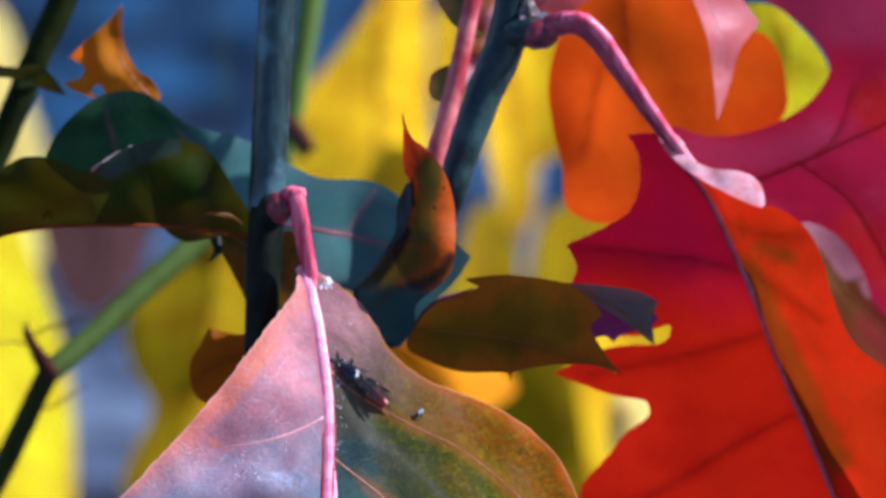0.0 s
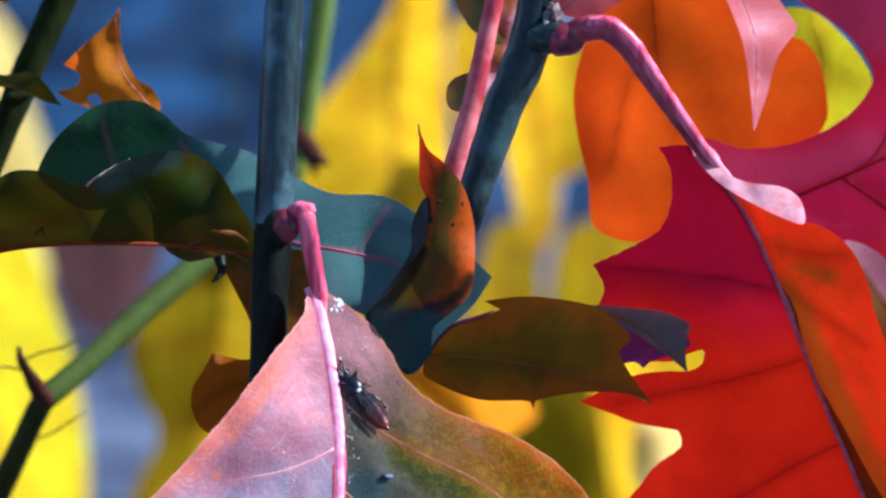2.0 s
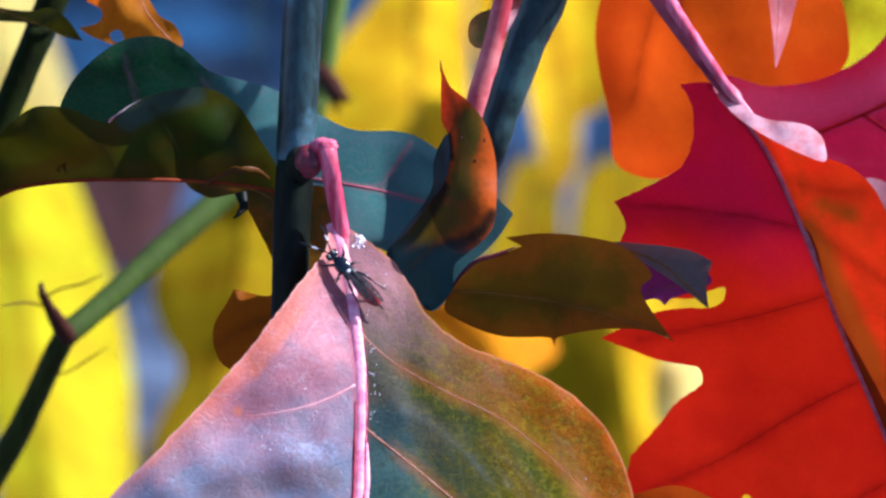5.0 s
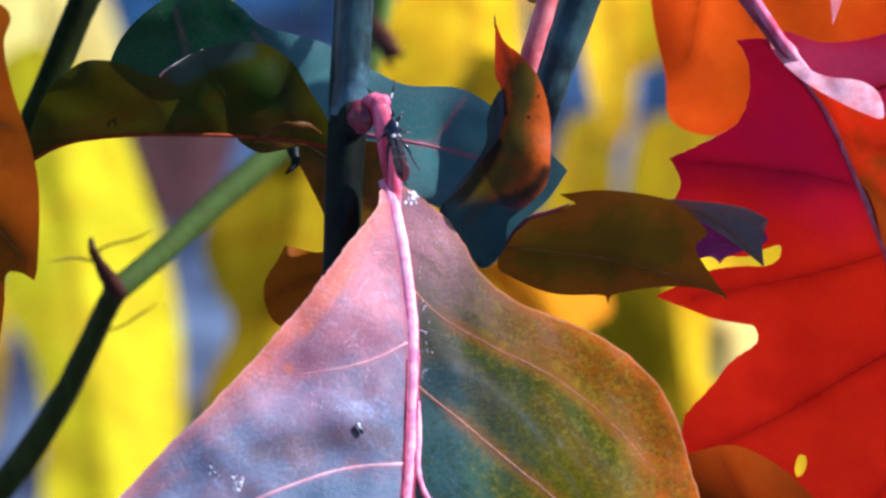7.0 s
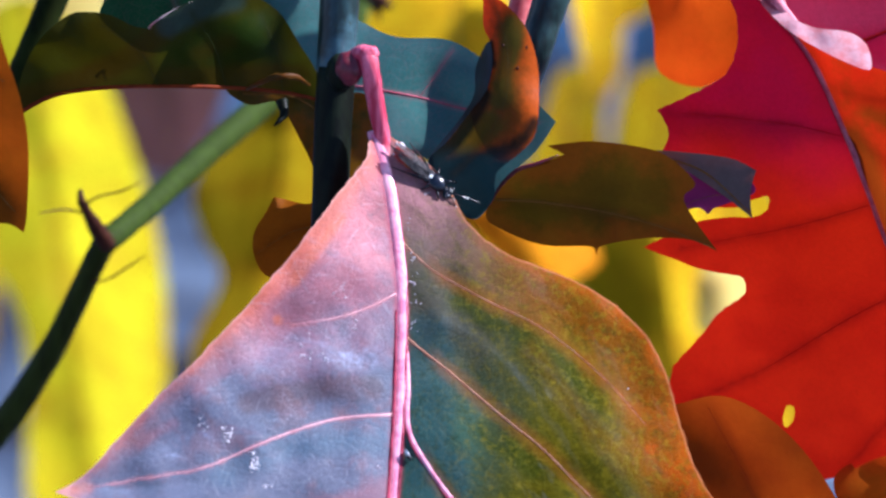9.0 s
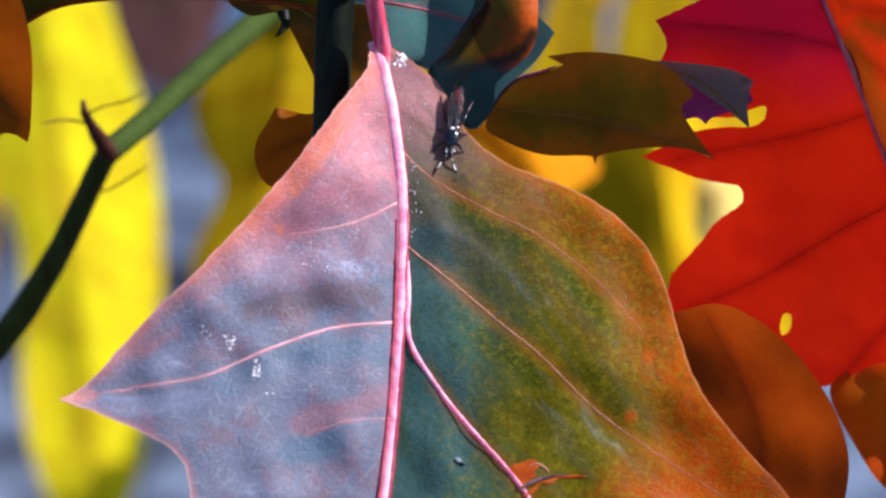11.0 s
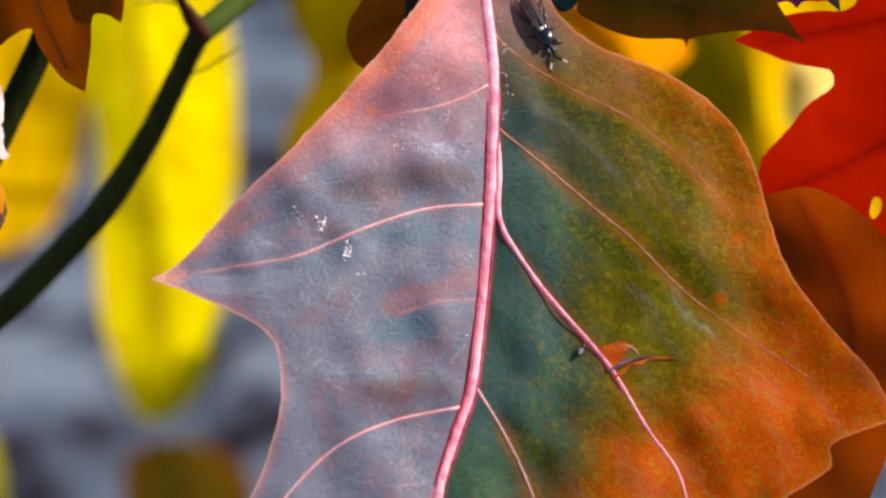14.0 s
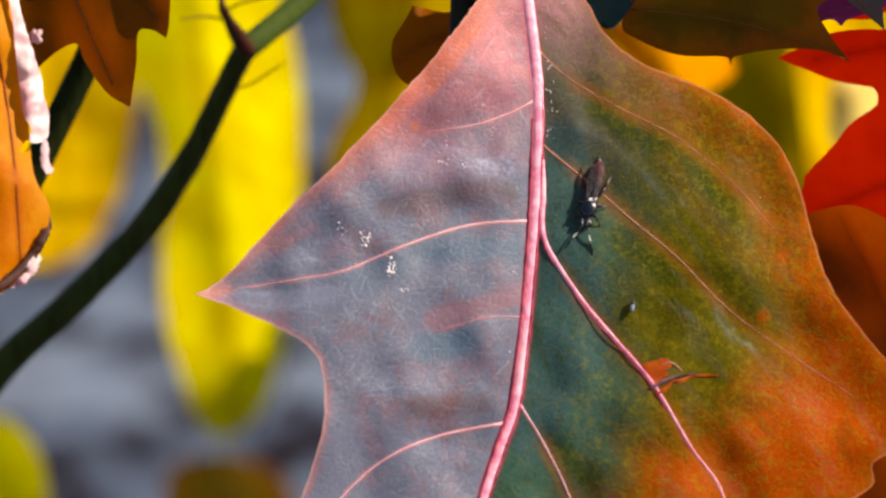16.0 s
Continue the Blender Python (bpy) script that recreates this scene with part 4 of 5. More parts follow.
oak_leaf("dark olive-brown oak leaf with a ragged torn edge", OLIVE_OUT, olive_depth, OLIVE,
         [[(775, 655), (860, 660), (960, 675), (1060, 700), (1155, 738)]], [(1.5, 0.6)], DULLVEIN, "oak leaves", 13)
olive = [o for o in scene.objects if "dark olive-brown" in o.get("label", "")][0]
adopt(olive, part("margin", tube([(762, 668, olive_depth(762, 668), 1.5), (782, 632, olive_depth(782, 632) - 0.2, 3), (812, 603, olive_depth(812, 603) - 0.2, 3.6), (850, 590, olive_depth(850, 590) - 0.2, 3.2), (884, 577, olive_depth(884, 577), 1.2)], 0.5, 8, 0.3, 61), CRIMSON, None, "dull red margin"))
oak_leaf("small grey-violet leaf tip beside the olive leaf", [(1050, 570), (1120, 572), (1190, 582), (1232, 602, 1), (1222, 640), (1225, 686, 1), (1180, 650), (1120, 610)],
         lambda u, v: 14 + 0.05 * (v - 600) + bend(u, v, 2, 60, 9), VIOLET, [[(1050, 575), (1140, 605), (1225, 680)]], [(2, 1)], DULLVEIN, "oak leaves", 12)
oak_leaf("purple oak leaf tip in shade", [(1090, 600), (1200, 610), (1230, 640), (1160, 668), (1148, 680, 1), (1130, 668), (1085, 672)],
         lambda u, v: 17.5 + bend(u, v, 1, 60, 10), PURPLE, (), (), None, "oak leaves", 16)
oak_leaf("small orange-brown leaf lobe below the stem fork", [(470, 660), (440, 664), (400, 655), (385, 652, 1), (370, 680), (350, 715), (350, 755), (375, 792), (450, 800), (520, 760), (530, 690)],
         lambda u, v: 30 + bend(u, v, 4, 90, 11), BROWN, (), (), None, "oak leaves", 16)

# ---- the red leaf ----
RED_RIB = [(1235, 275), (1290, 345), (1340, 420), (1385, 520), (1425, 620), (1470, 740), (1525, 870), (1590, 1040), (1650, 1250)]
RED_LINE = spline(RED_RIB, 6)
def red_depth(u, v):
    d = u - float(np.interp(v, RED_LINE[:, 1], RED_LINE[:, 0]))
    low = max(0.0, v - 540)
    return 21 + 0.055 * low * low / (low + 80) - 0.03 * d + bend(u, v, 2.2, 220, 12)
RED_OUT = [(1240, 292), (1175, 288, 1), (1196, 330), (1196, 390), (1170, 440), (1110, 472), (1058, 497, 1), (1078, 540), (1060, 600), (1090, 655), (1185, 668), (1252, 646), (1240, 680), (1140, 690), (1035, 738, 1), (1130, 775), (1205, 790),
           (1212, 820), (1170, 850), (1130, 900), (1088, 945, 1), (1080, 1010), (1120, 1100), (1250, 1150), (1368, 1142), (1466, 1102), (1560, 1130), (1650, 1260, 1), (1648, 1140), (1640, 1000), (1560, 860), (1480, 700), (1400, 520), (1330, 385)]
oak_leaf("large red oak leaf with pointed lobes, glowing against the light", RED_OUT, red_depth, RED,
         [RED_RIB, [(1395, 545), (1280, 520), (1080, 500)], [(1500, 810), (1400, 860), (1250, 950), (1120, 1010)], [(1440, 660), (1300, 700), (1100, 740)], [(1570, 980), (1480, 1030), (1400, 1120)]],
         [(9, 7), (0.6, 0.3), (0.7, 0.3), (0.6, 0.3), (0.6, 0.3)], [REDVEIN, DARKVEIN, DARKVEIN, DARKVEIN, DARKVEIN], "oak leaves", 15, holes=[[(1288, 1016), (1301, 1020), (1299, 1042), (1286, 1054), (1281, 1038)]], teeth=0.8)
ORHALF_OUT = [(1290, 345), (1340, 372), (1400, 408), (1470, 432), (1516, 471), (1545, 530), (1560, 590), (1600, 680), (1663, 730), (1760, 800, 1), (1740, 960), (1700, 1100), (1650, 1250, 1), (1590, 1040), (1525, 870), (1470, 740), (1425, 620), (1385, 520), (1340, 420)]
def orhalf_depth(u, v):
    d = max(0.0, u - float(np.interp(v, RED_LINE[:, 1], RED_LINE[:, 0])))
    low = max(0.0, v - 540)
    return 20.5 + 0.055 * low * low / (low + 80) - 0.07 * d + 0.0001 * d * d + bend(u, v, 1.5, 160, 13)
half = part("blade", blade(ORHALF_OUT, orhalf_depth, [RED_RIB, [(1400, 540), (1470, 590), (1540, 640)], [(1360, 455), (1420, 475), (1500, 480)]], 14, marks={"dusk": [([(1400, 540), (1450, 650), (1510, 780), (1570, 900)], 34, 0.8), ([(1420, 500), (1480, 520)], 20, 0.6)]}), ORANGEHALF, None, "orange folded half of the red leaf")
def lip_depth(u, v):
    return 16.5 - 0.004 * (u - 1320) - 0.05 * (v - 350) + bend(u, v, 0.8, 40, 14)
lip = part("fold", blade([(1230, 272), (1262, 285), (1282, 305), (1290, 330), (1330, 350), (1390, 358), (1420, 375), (1432, 400), (1430, 425), (1390, 412), (1340, 388), (1290, 358), (1258, 330), (1238, 305)], lip_depth, (), 7), LIPSKIN, None, "shiny pale pink rolled margin")
leafstalk = part("petiole", tube([(1005, 102, 17, 25), (1040, 80, 15, 23), (1082, 78, 14, 22), (1120, 110, 14, 20), (1160, 168, 15, 17), (1201, 227, 16, 14), (1248, 291, 18, 12), (1300, 350, 20, 9)], 0.9, 16, 0.08, 6), SHEATH, None, "maroon petiole")
ridge = part("petiole_ridge", tube([(1050, 68, 13.6, 10), (1090, 70, 12.9, 13), (1129, 104, 12.9, 13), (1168, 162, 14, 12), (1208, 222, 15.2, 10.5), (1253, 287, 17.2, 9.5), (1302, 348, 19.3, 7)], 0.9, 12, 0.12, 16), PINK, None, "pink ridge of the petiole")
leafbase = part("petiole_base", blob(1012, 98, 16, 36, 29, 30, 0.5, 0.1, 12, 4), CRIMSON, None, "dark crimson petiole base")
red_leaf = [o for o in scene.objects if o.parent is None and "large red oak leaf" in o.get("label", "")][0]
adopt(red_leaf, half, lip, leafstalk, ridge, leafbase)

# second red leaf above
def red2_depth(u, v):
    return 70 + 0.009 * (u - 1900) - 0.004 * (v - 250) + bend(u, v, 2.5, 260, 15)
oak_leaf("magenta-red oak leaf behind the petiole", [(1250, 286), (1330, 292), (1420, 280), (1500, 240), (1545, 190), (1552, 150), (1510, 90), (1440, 40), (1385, 8, 1), (1470, -10), (1560, -60), (1700, -160), (1900, -60), (1900, 300), (1800, 600), (1700, 760), (1560, 640), (1400, 540)],
         red2_depth, MAGENTA, [[(1300, 420), (1500, 340), (1700, 250), (1880, 180)], [(1480, 350), (1560, 300), (1600, 200)], [(1500, 340), (1600, 420), (1700, 600)]], [(3, 1.5), (1.5, 1), (1.5, 1)], DARKVEIN, "oak leaves", 18, marks={"scarlet": [([(1640, 230), (1720, 300), (1800, 330)], 50, 0.9), ([(1600, 470), (1680, 560)], 50, 0.8), ([(1450, 460), (1420, 500)], 34, 0.7)], "rosy": [([(1440, 40), (1560, 60), (1700, 60)], 70, 0.9), ([(1300, 320), (1420, 330), (1540, 290)], 44, 0.7)]})
oak_leaf("olive and rust leaf with a pale pink highlight painted on its upper margin", [(1500, 460), (1530, 458), (1580, 490), (1618, 550), (1642, 610), (1700, 665), (1760, 760), (1700, 790), (1620, 720), (1590, 680), (1550, 590), (1530, 520)],
         lambda u, v: 60.5 + 0.006 * (u - 1560) + bend(u, v, 1.2, 110, 16), RUSTBACK, (), (), None, "oak leaves", 11, marks={"pale": [([(1500, 460), (1545, 480), (1590, 540)], 24, 1.0), ([(1600, 520), (1625, 590)], 10, 0.7)], "rusty": [([(1640, 650), (1700, 720), (1760, 780)], 44, 0.9)]})

# ---- orange leaf above with a folded pink lobe ----
def orange_depth(u, v):
    return 86 + 0.04 * (v - 200) - 0.02 * (u - 1200) + bend(u, v, 3, 180, 17)
ORANGE_OUT = [(1090, 20), (1150, -80), (1260, -140), (1330, -60), (1330, 40), (1345, 120), (1390, 95), (1430, 100), (1460, 140), (1472, 200), (1470, 245), (1430, 290), (1340, 310), (1265, 320), (1235, 350), (1215, 400), (1175, 440), (1125, 456), (1060, 428), (1050, 350), (1030, 260), (1025, 180), (1050, 90)]
oak_leaf("orange oak leaf with rounded lobes", ORANGE_OUT, orange_depth, ORANGE,
         [[(1160, -60), (1165, 60), (1180, 170), (1205, 260)], [(1170, 100), (1120, 180), (1090, 320)]], [(1.4, 0.7), (0.7, 0.3)], RUSSETVEIN, "oak leaves", 18)
oak_leaf("pink folded lobe of an orange oak leaf", [(1280, -60), (1350, -20), (1410, 60), (1420, 80), (1385, 130), (1365, 200), (1343, 262, 1), (1338, 200), (1325, 110), (1300, 40), (1270, -20)],
         lambda u, v: 44 + 0.06 * (u - 1340) + bend(u, v, 2, 90, 18), PINKBACK, (), (), None, "oak leaves", 16)
oak_leaf("pale pink oak leaf above the branch fork", [(985, 10), (1010, -80), (1120, -120), (1160, -20), (1120, 20), (1070, 55), (1040, 60), (1000, 50)],
         lambda u, v: 20 + bend(u, v, 3, 90, 19), PINKBACK, (), (), None, "oak leaves", 16)
oak_leaf("rounded yellow-green oak leaf lobe, slightly out of focus", [(1380, 60), (1440, 45), (1500, 90), (1545, 150), (1550, 195), (1500, 240), (1430, 270), (1380, 200)],
         lambda u, v: 102 + 0.05 * (v - 150) + bend(u, v, 2, 120, 20), LIME, (), (), None, "oak leaves", 22)

# ---- pink stalk with a narrow pale leaf beside the fork ----
top = oak_leaf("narrow grey-green oak leaf base along a pink stalk", [(805, -80), (812, 20), (840, 75), (862, 95), (865, 125), (850, 150), (815, 165), (800, 185), (802, 215), (825, 225), (850, 200), (868, 200), (880, 215), (905, 120), (930, 40), (960, -80)],
               lambda u, v: 33 + 0.04 * abs(u - 870) + bend(u, v, 1.5, 60, 21), MOSS, (), (), None, "oak leaves", 13)
stalk = part("petiole", tube([(915, -120, 32, 15), (890, 0, 32, 16), (865, 120, 32, 17), (840, 230, 32, 18), (812, 325, 32, 19), (790, 400, 33, 19)], 0.9, 14, 0.06, 8), SALMON, None, "pink petiole")
adopt(top, stalk, part("blade", blade([(905, -90), (938, -70), (934, 30), (912, 110), (884, 190), (868, 215), (868, 150), (884, 60)], lambda u, v: 33 + 0.03 * (u - 890) + bend(u, v, 1.5, 50, 52), (), 9, teeth=0.8), MAUVE, None, "pale mauve wing of the stalk"))

# ---- small leaves at the upper stem ----
oak_leaf("small orange leaf with ragged holes", [(290, 225), (280, 185), (250, 165), (225, 110), (222, 40, 1), (200, 70), (160, 105), (122, 142, 1), (150, 158), (145, 180), (110, 190, 1), (140, 208), (200, 225)],
         lambda u, v: 49 + bend(u, v, 4, 70, 22), AMBER, [[(280, 220), (225, 150), (215, 60)]], [(0.9, 0.4)], TANVEIN, "oak leaves", 12, holes=[[(165, 200), (182, 193), (190, 212), (172, 214)]])
oak_leaf("dark pointed leaf tip crossing the shaded branch", [(-120, 130), (-40, 152), (20, 160), (60, 155), (90, 175), (118, 214, 1), (80, 204), (40, 185), (-30, 178), (-120, 175)],
         lambda u, v: 60 + bend(u, v, 4, 70, 23), GREEN, (), (), None, "oak leaves", 14)

oak_leaf("rust-orange oak leaf edge above the shaded branch", [(-120, -90), (-20, -110), (26, -60), (30, 0), (20, 34), (4, 26), (-30, 40), (-110, 10)],
         lambda u, v: 60 + 0.03 * v + bend(u, v, 3, 70, 54), RUST, (), (), None, "oak leaves", 12)

# ---- near leaves at the edge of the clump ----
def front_depth(u, v):
    return -8 + 0.04 * (v - 500) - 0.03 * (u + 100) + bend(u, v, 4, 130, 24)
oak_leaf("brown-orange oak leaf with toothed lobes", [(-260, 260), (-200, 220), (-120, 230), (-98, 255), (-110, 300), (-95, 380), (-62, 480), (-47, 567), (-50, 690), (-55, 716, 1), (-80, 702), (-105, 706), (-108, 760), (-118, 840, 1), (-160, 815), (-200, 760), (-215, 728), (-250, 742), (-330, 800), (-420, 760), (-420, 400)],
         front_depth, FRONT, [[(-330, 260), (-280, 500), (-150, 800)], [(-290, 450), (-180, 560), (-70, 680)], [(-300, 380), (-180, 420), (-90, 450)]], [(4, 2), (2, 1), (2, 1)], DULLVEIN, "oak leaves", 15)
top = oak_leaf("bright orange leaf with a white peeling margin", [(-420, 560), (-345, 600), (-325, 700), (-310, 800), (-300, 870), (-290, 960), (-262, 1020), (-265, 1060), (-285, 1120), (-330, 1165), (-420, 1200)],
               lambda u, v: -24 + 0.05 * (u + 340) - 0.03 * (v - 900) + bend(u, v, 3, 110, 25), PEELSKIN, [[(-380, 600), (-330, 900), (-310, 1150)]], [(2.5, 1)], RUSSETVEIN, "oak leaves", 11, holes=[[(-314, 922), (-304, 902), (-290, 906), (-300, 920)]])
def peel_depth(u, v):
    roll = abs(u - float(np.interp(v, [600, 700, 800, 870, 905], [-337, -318, -298, -285, -282])))
    return -24.9 + 0.05 * (u + 340) - 0.03 * (v - 900) + 0.002 * roll * roll + bend(u, v, 1.2, 26, 44)
peel = part("peeled_margin", blade([(-346, 600), (-330, 598), (-320, 650), (-308, 697), (-291, 748), (-277, 790), (-273, 823), (-263, 858), (-266, 896), (-282, 906), (-298, 903), (-296, 880), (-308, 856), (-315, 814), (-322, 767), (-329, 690)], peel_depth, (), 6, teeth=0.5), PALEVEIN, None, "white peeling margin")
peel2 = part("peeled_margin", blade([(-276, 896), (-264, 908), (-263, 936), (-254, 955), (-268, 960), (-277, 941)], lambda u, v: -24.7 + 0.05 * (u + 340) - 0.03 * (v - 900) + 0.004 * (u + 268) ** 2, (), 5, teeth=1.0), PALEVEIN, None, "white peeling margin")
peel3 = part("peeled_margin", blade([(-326, 1166), (-312, 1140), (-296, 1118), (-282, 1100), (-276, 1116), (-282, 1134), (-298, 1152)], lambda u, v: -25 + 0.05 * (u + 340) - 0.03 * (v - 900) + bend(u, v, 1.5, 18, 45), (), 5, teeth=1.5), PALEVEIN, None, "white peeling margin")
dry = part("dry_margin", tube([(-262, 1030, -24, 3), (-266, 1056, -26, 8), (-276, 1082, -28, 9), (-292, 1108, -29, 8), (-330, 1150, -32, 10), (-360, 1170, -34, 6)], 0.4, 10, 0.5, 17), BUD, None, "dry brown margin")
fleck = part("white_fleck", blob(-287, 715, -21, 9, 11, 8, 0.4, 0.9, 19), PALEVEIN, None, "pale fluff")
adopt(top, peel3, dry, fleck)
adopt(top, peel, peel2)

# ---- lower leaf behind the large one ----
oak_leaf("dull orange-brown oak leaf in the shade of the large leaf", [(1050, 1040), (1110, 1010), (1180, 1000), (1260, 1040), (1330, 1110), (1385, 1200), (1405, 1290), (1385, 1395), (1365, 1405, 1), (1330, 1440), (1300, 1520), (1250, 1600), (1100, 1600), (1000, 1300)],
         lambda u, v: 17 + 0.03 * (v - 1200) - 0.02 * (u - 1200) + bend(u, v, 3, 150, 26), RUST, [[(1150, 1020), (1240, 1200), (1260, 1400)]], [(0.5, 0.3)], RUSSETVEIN, "oak leaves", 18)

oak_leaf("pinkish orange oak leaf tip below the red leaf", [(1370, 1150), (1420, 1108), (1500, 1095), (1570, 1170), (1560, 1280), (1480, 1330), (1410, 1240)],
         lambda u, v: 58 + 0.02 * (v - 1200) + bend(u, v, 3, 90, 27), ORANGE, [[(1500, 1100), (1480, 1200), (1475, 1320)]], [(1.5, 0.6)], DULLVEIN, "oak leaves", 18)

# ---- yellow leaves far behind ----
def far_leaf(label, outline, skin, depth, seed, lean=0.25):
    """A leaf hanging far behind: blade, midrib and a stalk up to the hedge twig that carries it."""
    pts = np.array(outline)[:, :2]
    tip, head = pts[np.argmax(pts[:, 1])], pts[np.argmin(pts[:, 1])]
    mid = (tip + head) / 2 * 0.5 + pts.mean(0) * 0.5
    rib = [tuple(head), tuple(mid), tuple(tip)]
    line = spline(rib, 8)
    fold = (seed % 5 - 2) * 0.12

    def deep(u, v):
        d = u - float(np.interp(v, line[:, 1], line[:, 0]))
        return depth + lean * (v - mid[1]) - 0.12 * (u - mid[0]) + fold * abs(d) + bend(u, v, 14, 150, seed)
    top = oak_leaf(label, outline, deep, skin, [rib], [(5, 2)], YELLOWVEIN, "background leaves", 32)
    y = deep(*head)
    stalk = part("petiole", tube([(head[0], head[1] + 4, y, 3), (head[0] + 6, head[1] - 120, y + 30, 2), (head[0] - 10, -420, y + (1150 - y) * 0.5, 2), (head[0] - 20, -760, 1150, 3)], 1, 8, 0.05, seed), GREENSTEM)
    adopt(top, stalk)
    return top


VIOLETWOOD = bark_material("grey_twig_bark", "6a6470", "8a8690", "a8a4ac", 0.6, 0.4, 0.3)
hedge = thing("oak_branch", "brown hedge branch that carries the yellow leaves", "branch")
part("stem", tube([(-1500, -700, 1150, 26), (-300, -770, 1150, 24), (700, -760, 1150, 22), (1700, -790, 1150, 18), (2600, -700, 1160, 12)], 1, 12, 0.1, 31), DARKSTEM, hedge)
part("twig", tube([(1010, -760, 1150, 16), (1000, 100, 1120, 15), (985, 380, 1100, 16), (958, 560, 1100, 15), (950, 900, 1100, 15), (980, 1500, 1120, 16), (1000, 7500, 1200, 30)], 1, 10, 0.1, 33), VIOLETWOOD, hedge)
part("trunk", tube([(-1500, -1500, 1170, 34), (-1500, -700, 1150, 36), (-1540, 2000, 1170, 44), (-1500, 7500, 1210, 60)], 1, 12, 0.1, 32), DARKSTEM, hedge)


swaying_leaf = far_leaf("long hanging yellow leaf, out of focus", [(-160, 380), (-60, 300), (60, 420), (120, 560), (165, 700), (184, 840), (184, 1000), (160, 1120), (160, 1230), (125, 1360), (75, 1418), (16, 1414), (-30, 1310), (-62, 1180), (-60, 1000), (-75, 860), (-130, 760), (-150, 600)], BRIGHT, 992, 31)
far_leaf("pale yellow leaf, out of focus", [(-260, 20), (-60, 10), (30, 80), (60, 200), (100, 330), (110, 480), (40, 560), (-100, 520), (-260, 500)], PALE, 1280, 32)
far_leaf("dull yellow leaf, out of focus", [(-420, 680), (-250, 640), (-120, 740), (-112, 900), (-150, 1030), (-240, 1120), (-420, 1080)], YELLOW, 1120, 33)
far_leaf("yellow-green leaf near the ground, out of focus", [(-520, 1350), (-380, 1380), (-290, 1430), (-255, 1540), (-280, 1700), (-520, 1700)], LIME, 900, 34)
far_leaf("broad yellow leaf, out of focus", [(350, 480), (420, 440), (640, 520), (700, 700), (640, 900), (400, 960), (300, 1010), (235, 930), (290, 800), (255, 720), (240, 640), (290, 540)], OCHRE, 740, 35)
far_leaf("tall yellow leaf behind the stems, out of focus", [(740, -90), (790, -60), (795, 100), (800, 260), (810, 420), (720, 440), (600, 420), (530, 360), (520, 300), (570, 220), (640, 130), (700, 40)], YELLOW, 768, 36)
far_leaf("narrow yellow leaf, out of focus", [(810, 70), (850, 60), (870, 140), (850, 260), (820, 240), (805, 150)], YELLOW, 896, 37)
far_leaf("yellow leaf between branch and orange leaf, out of focus", [(930, 120), (1060, 120), (1060, 260), (1040, 330), (1000, 350), (990, 440), (950, 480), (925, 400), (900, 250)], YELLOW, 830, 38)
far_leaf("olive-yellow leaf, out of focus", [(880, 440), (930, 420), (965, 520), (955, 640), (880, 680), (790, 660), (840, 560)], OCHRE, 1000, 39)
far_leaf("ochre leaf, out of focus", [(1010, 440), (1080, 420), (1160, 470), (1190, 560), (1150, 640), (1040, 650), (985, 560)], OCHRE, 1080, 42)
far_leaf("drooping yellow leaf, out of focus", [(1060, 640), (1170, 600), (1270, 650), (1290, 800), (1345, 980), (1330, 1110), (1200, 1060), (1110, 960), (1080, 800)], YELLOW, 900, 43)
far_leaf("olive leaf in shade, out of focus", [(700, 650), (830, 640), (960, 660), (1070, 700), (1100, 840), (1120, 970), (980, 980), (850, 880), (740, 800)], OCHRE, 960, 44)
far_leaf("golden orange-yellow leaf, out of focus", [(700, 640), (780, 640), (900, 690), (960, 760), (880, 800), (780, 760)], GOLD, 620, 45)
far_leaf("dull brown-ochre leaf near the ground, out of focus", [(-40, 1490), (60, 1455), (170, 1500), (180, 1600), (60, 1680), (-30, 1620)], OLIVE, 1500, 46)
far_leaf("pale leaf lit between the red lobes, out of focus", [(1140, 770), (1230, 780), (1230, 830), (1170, 890), (1130, 880)], PALE, 672, 40)
far_leaf("faded purple-brown leaf, out of focus", [(90, 380), (200, 340), (300, 400), (290, 500), (220, 610), (140, 600), (90, 480)], VIOLET, 1216, 41)

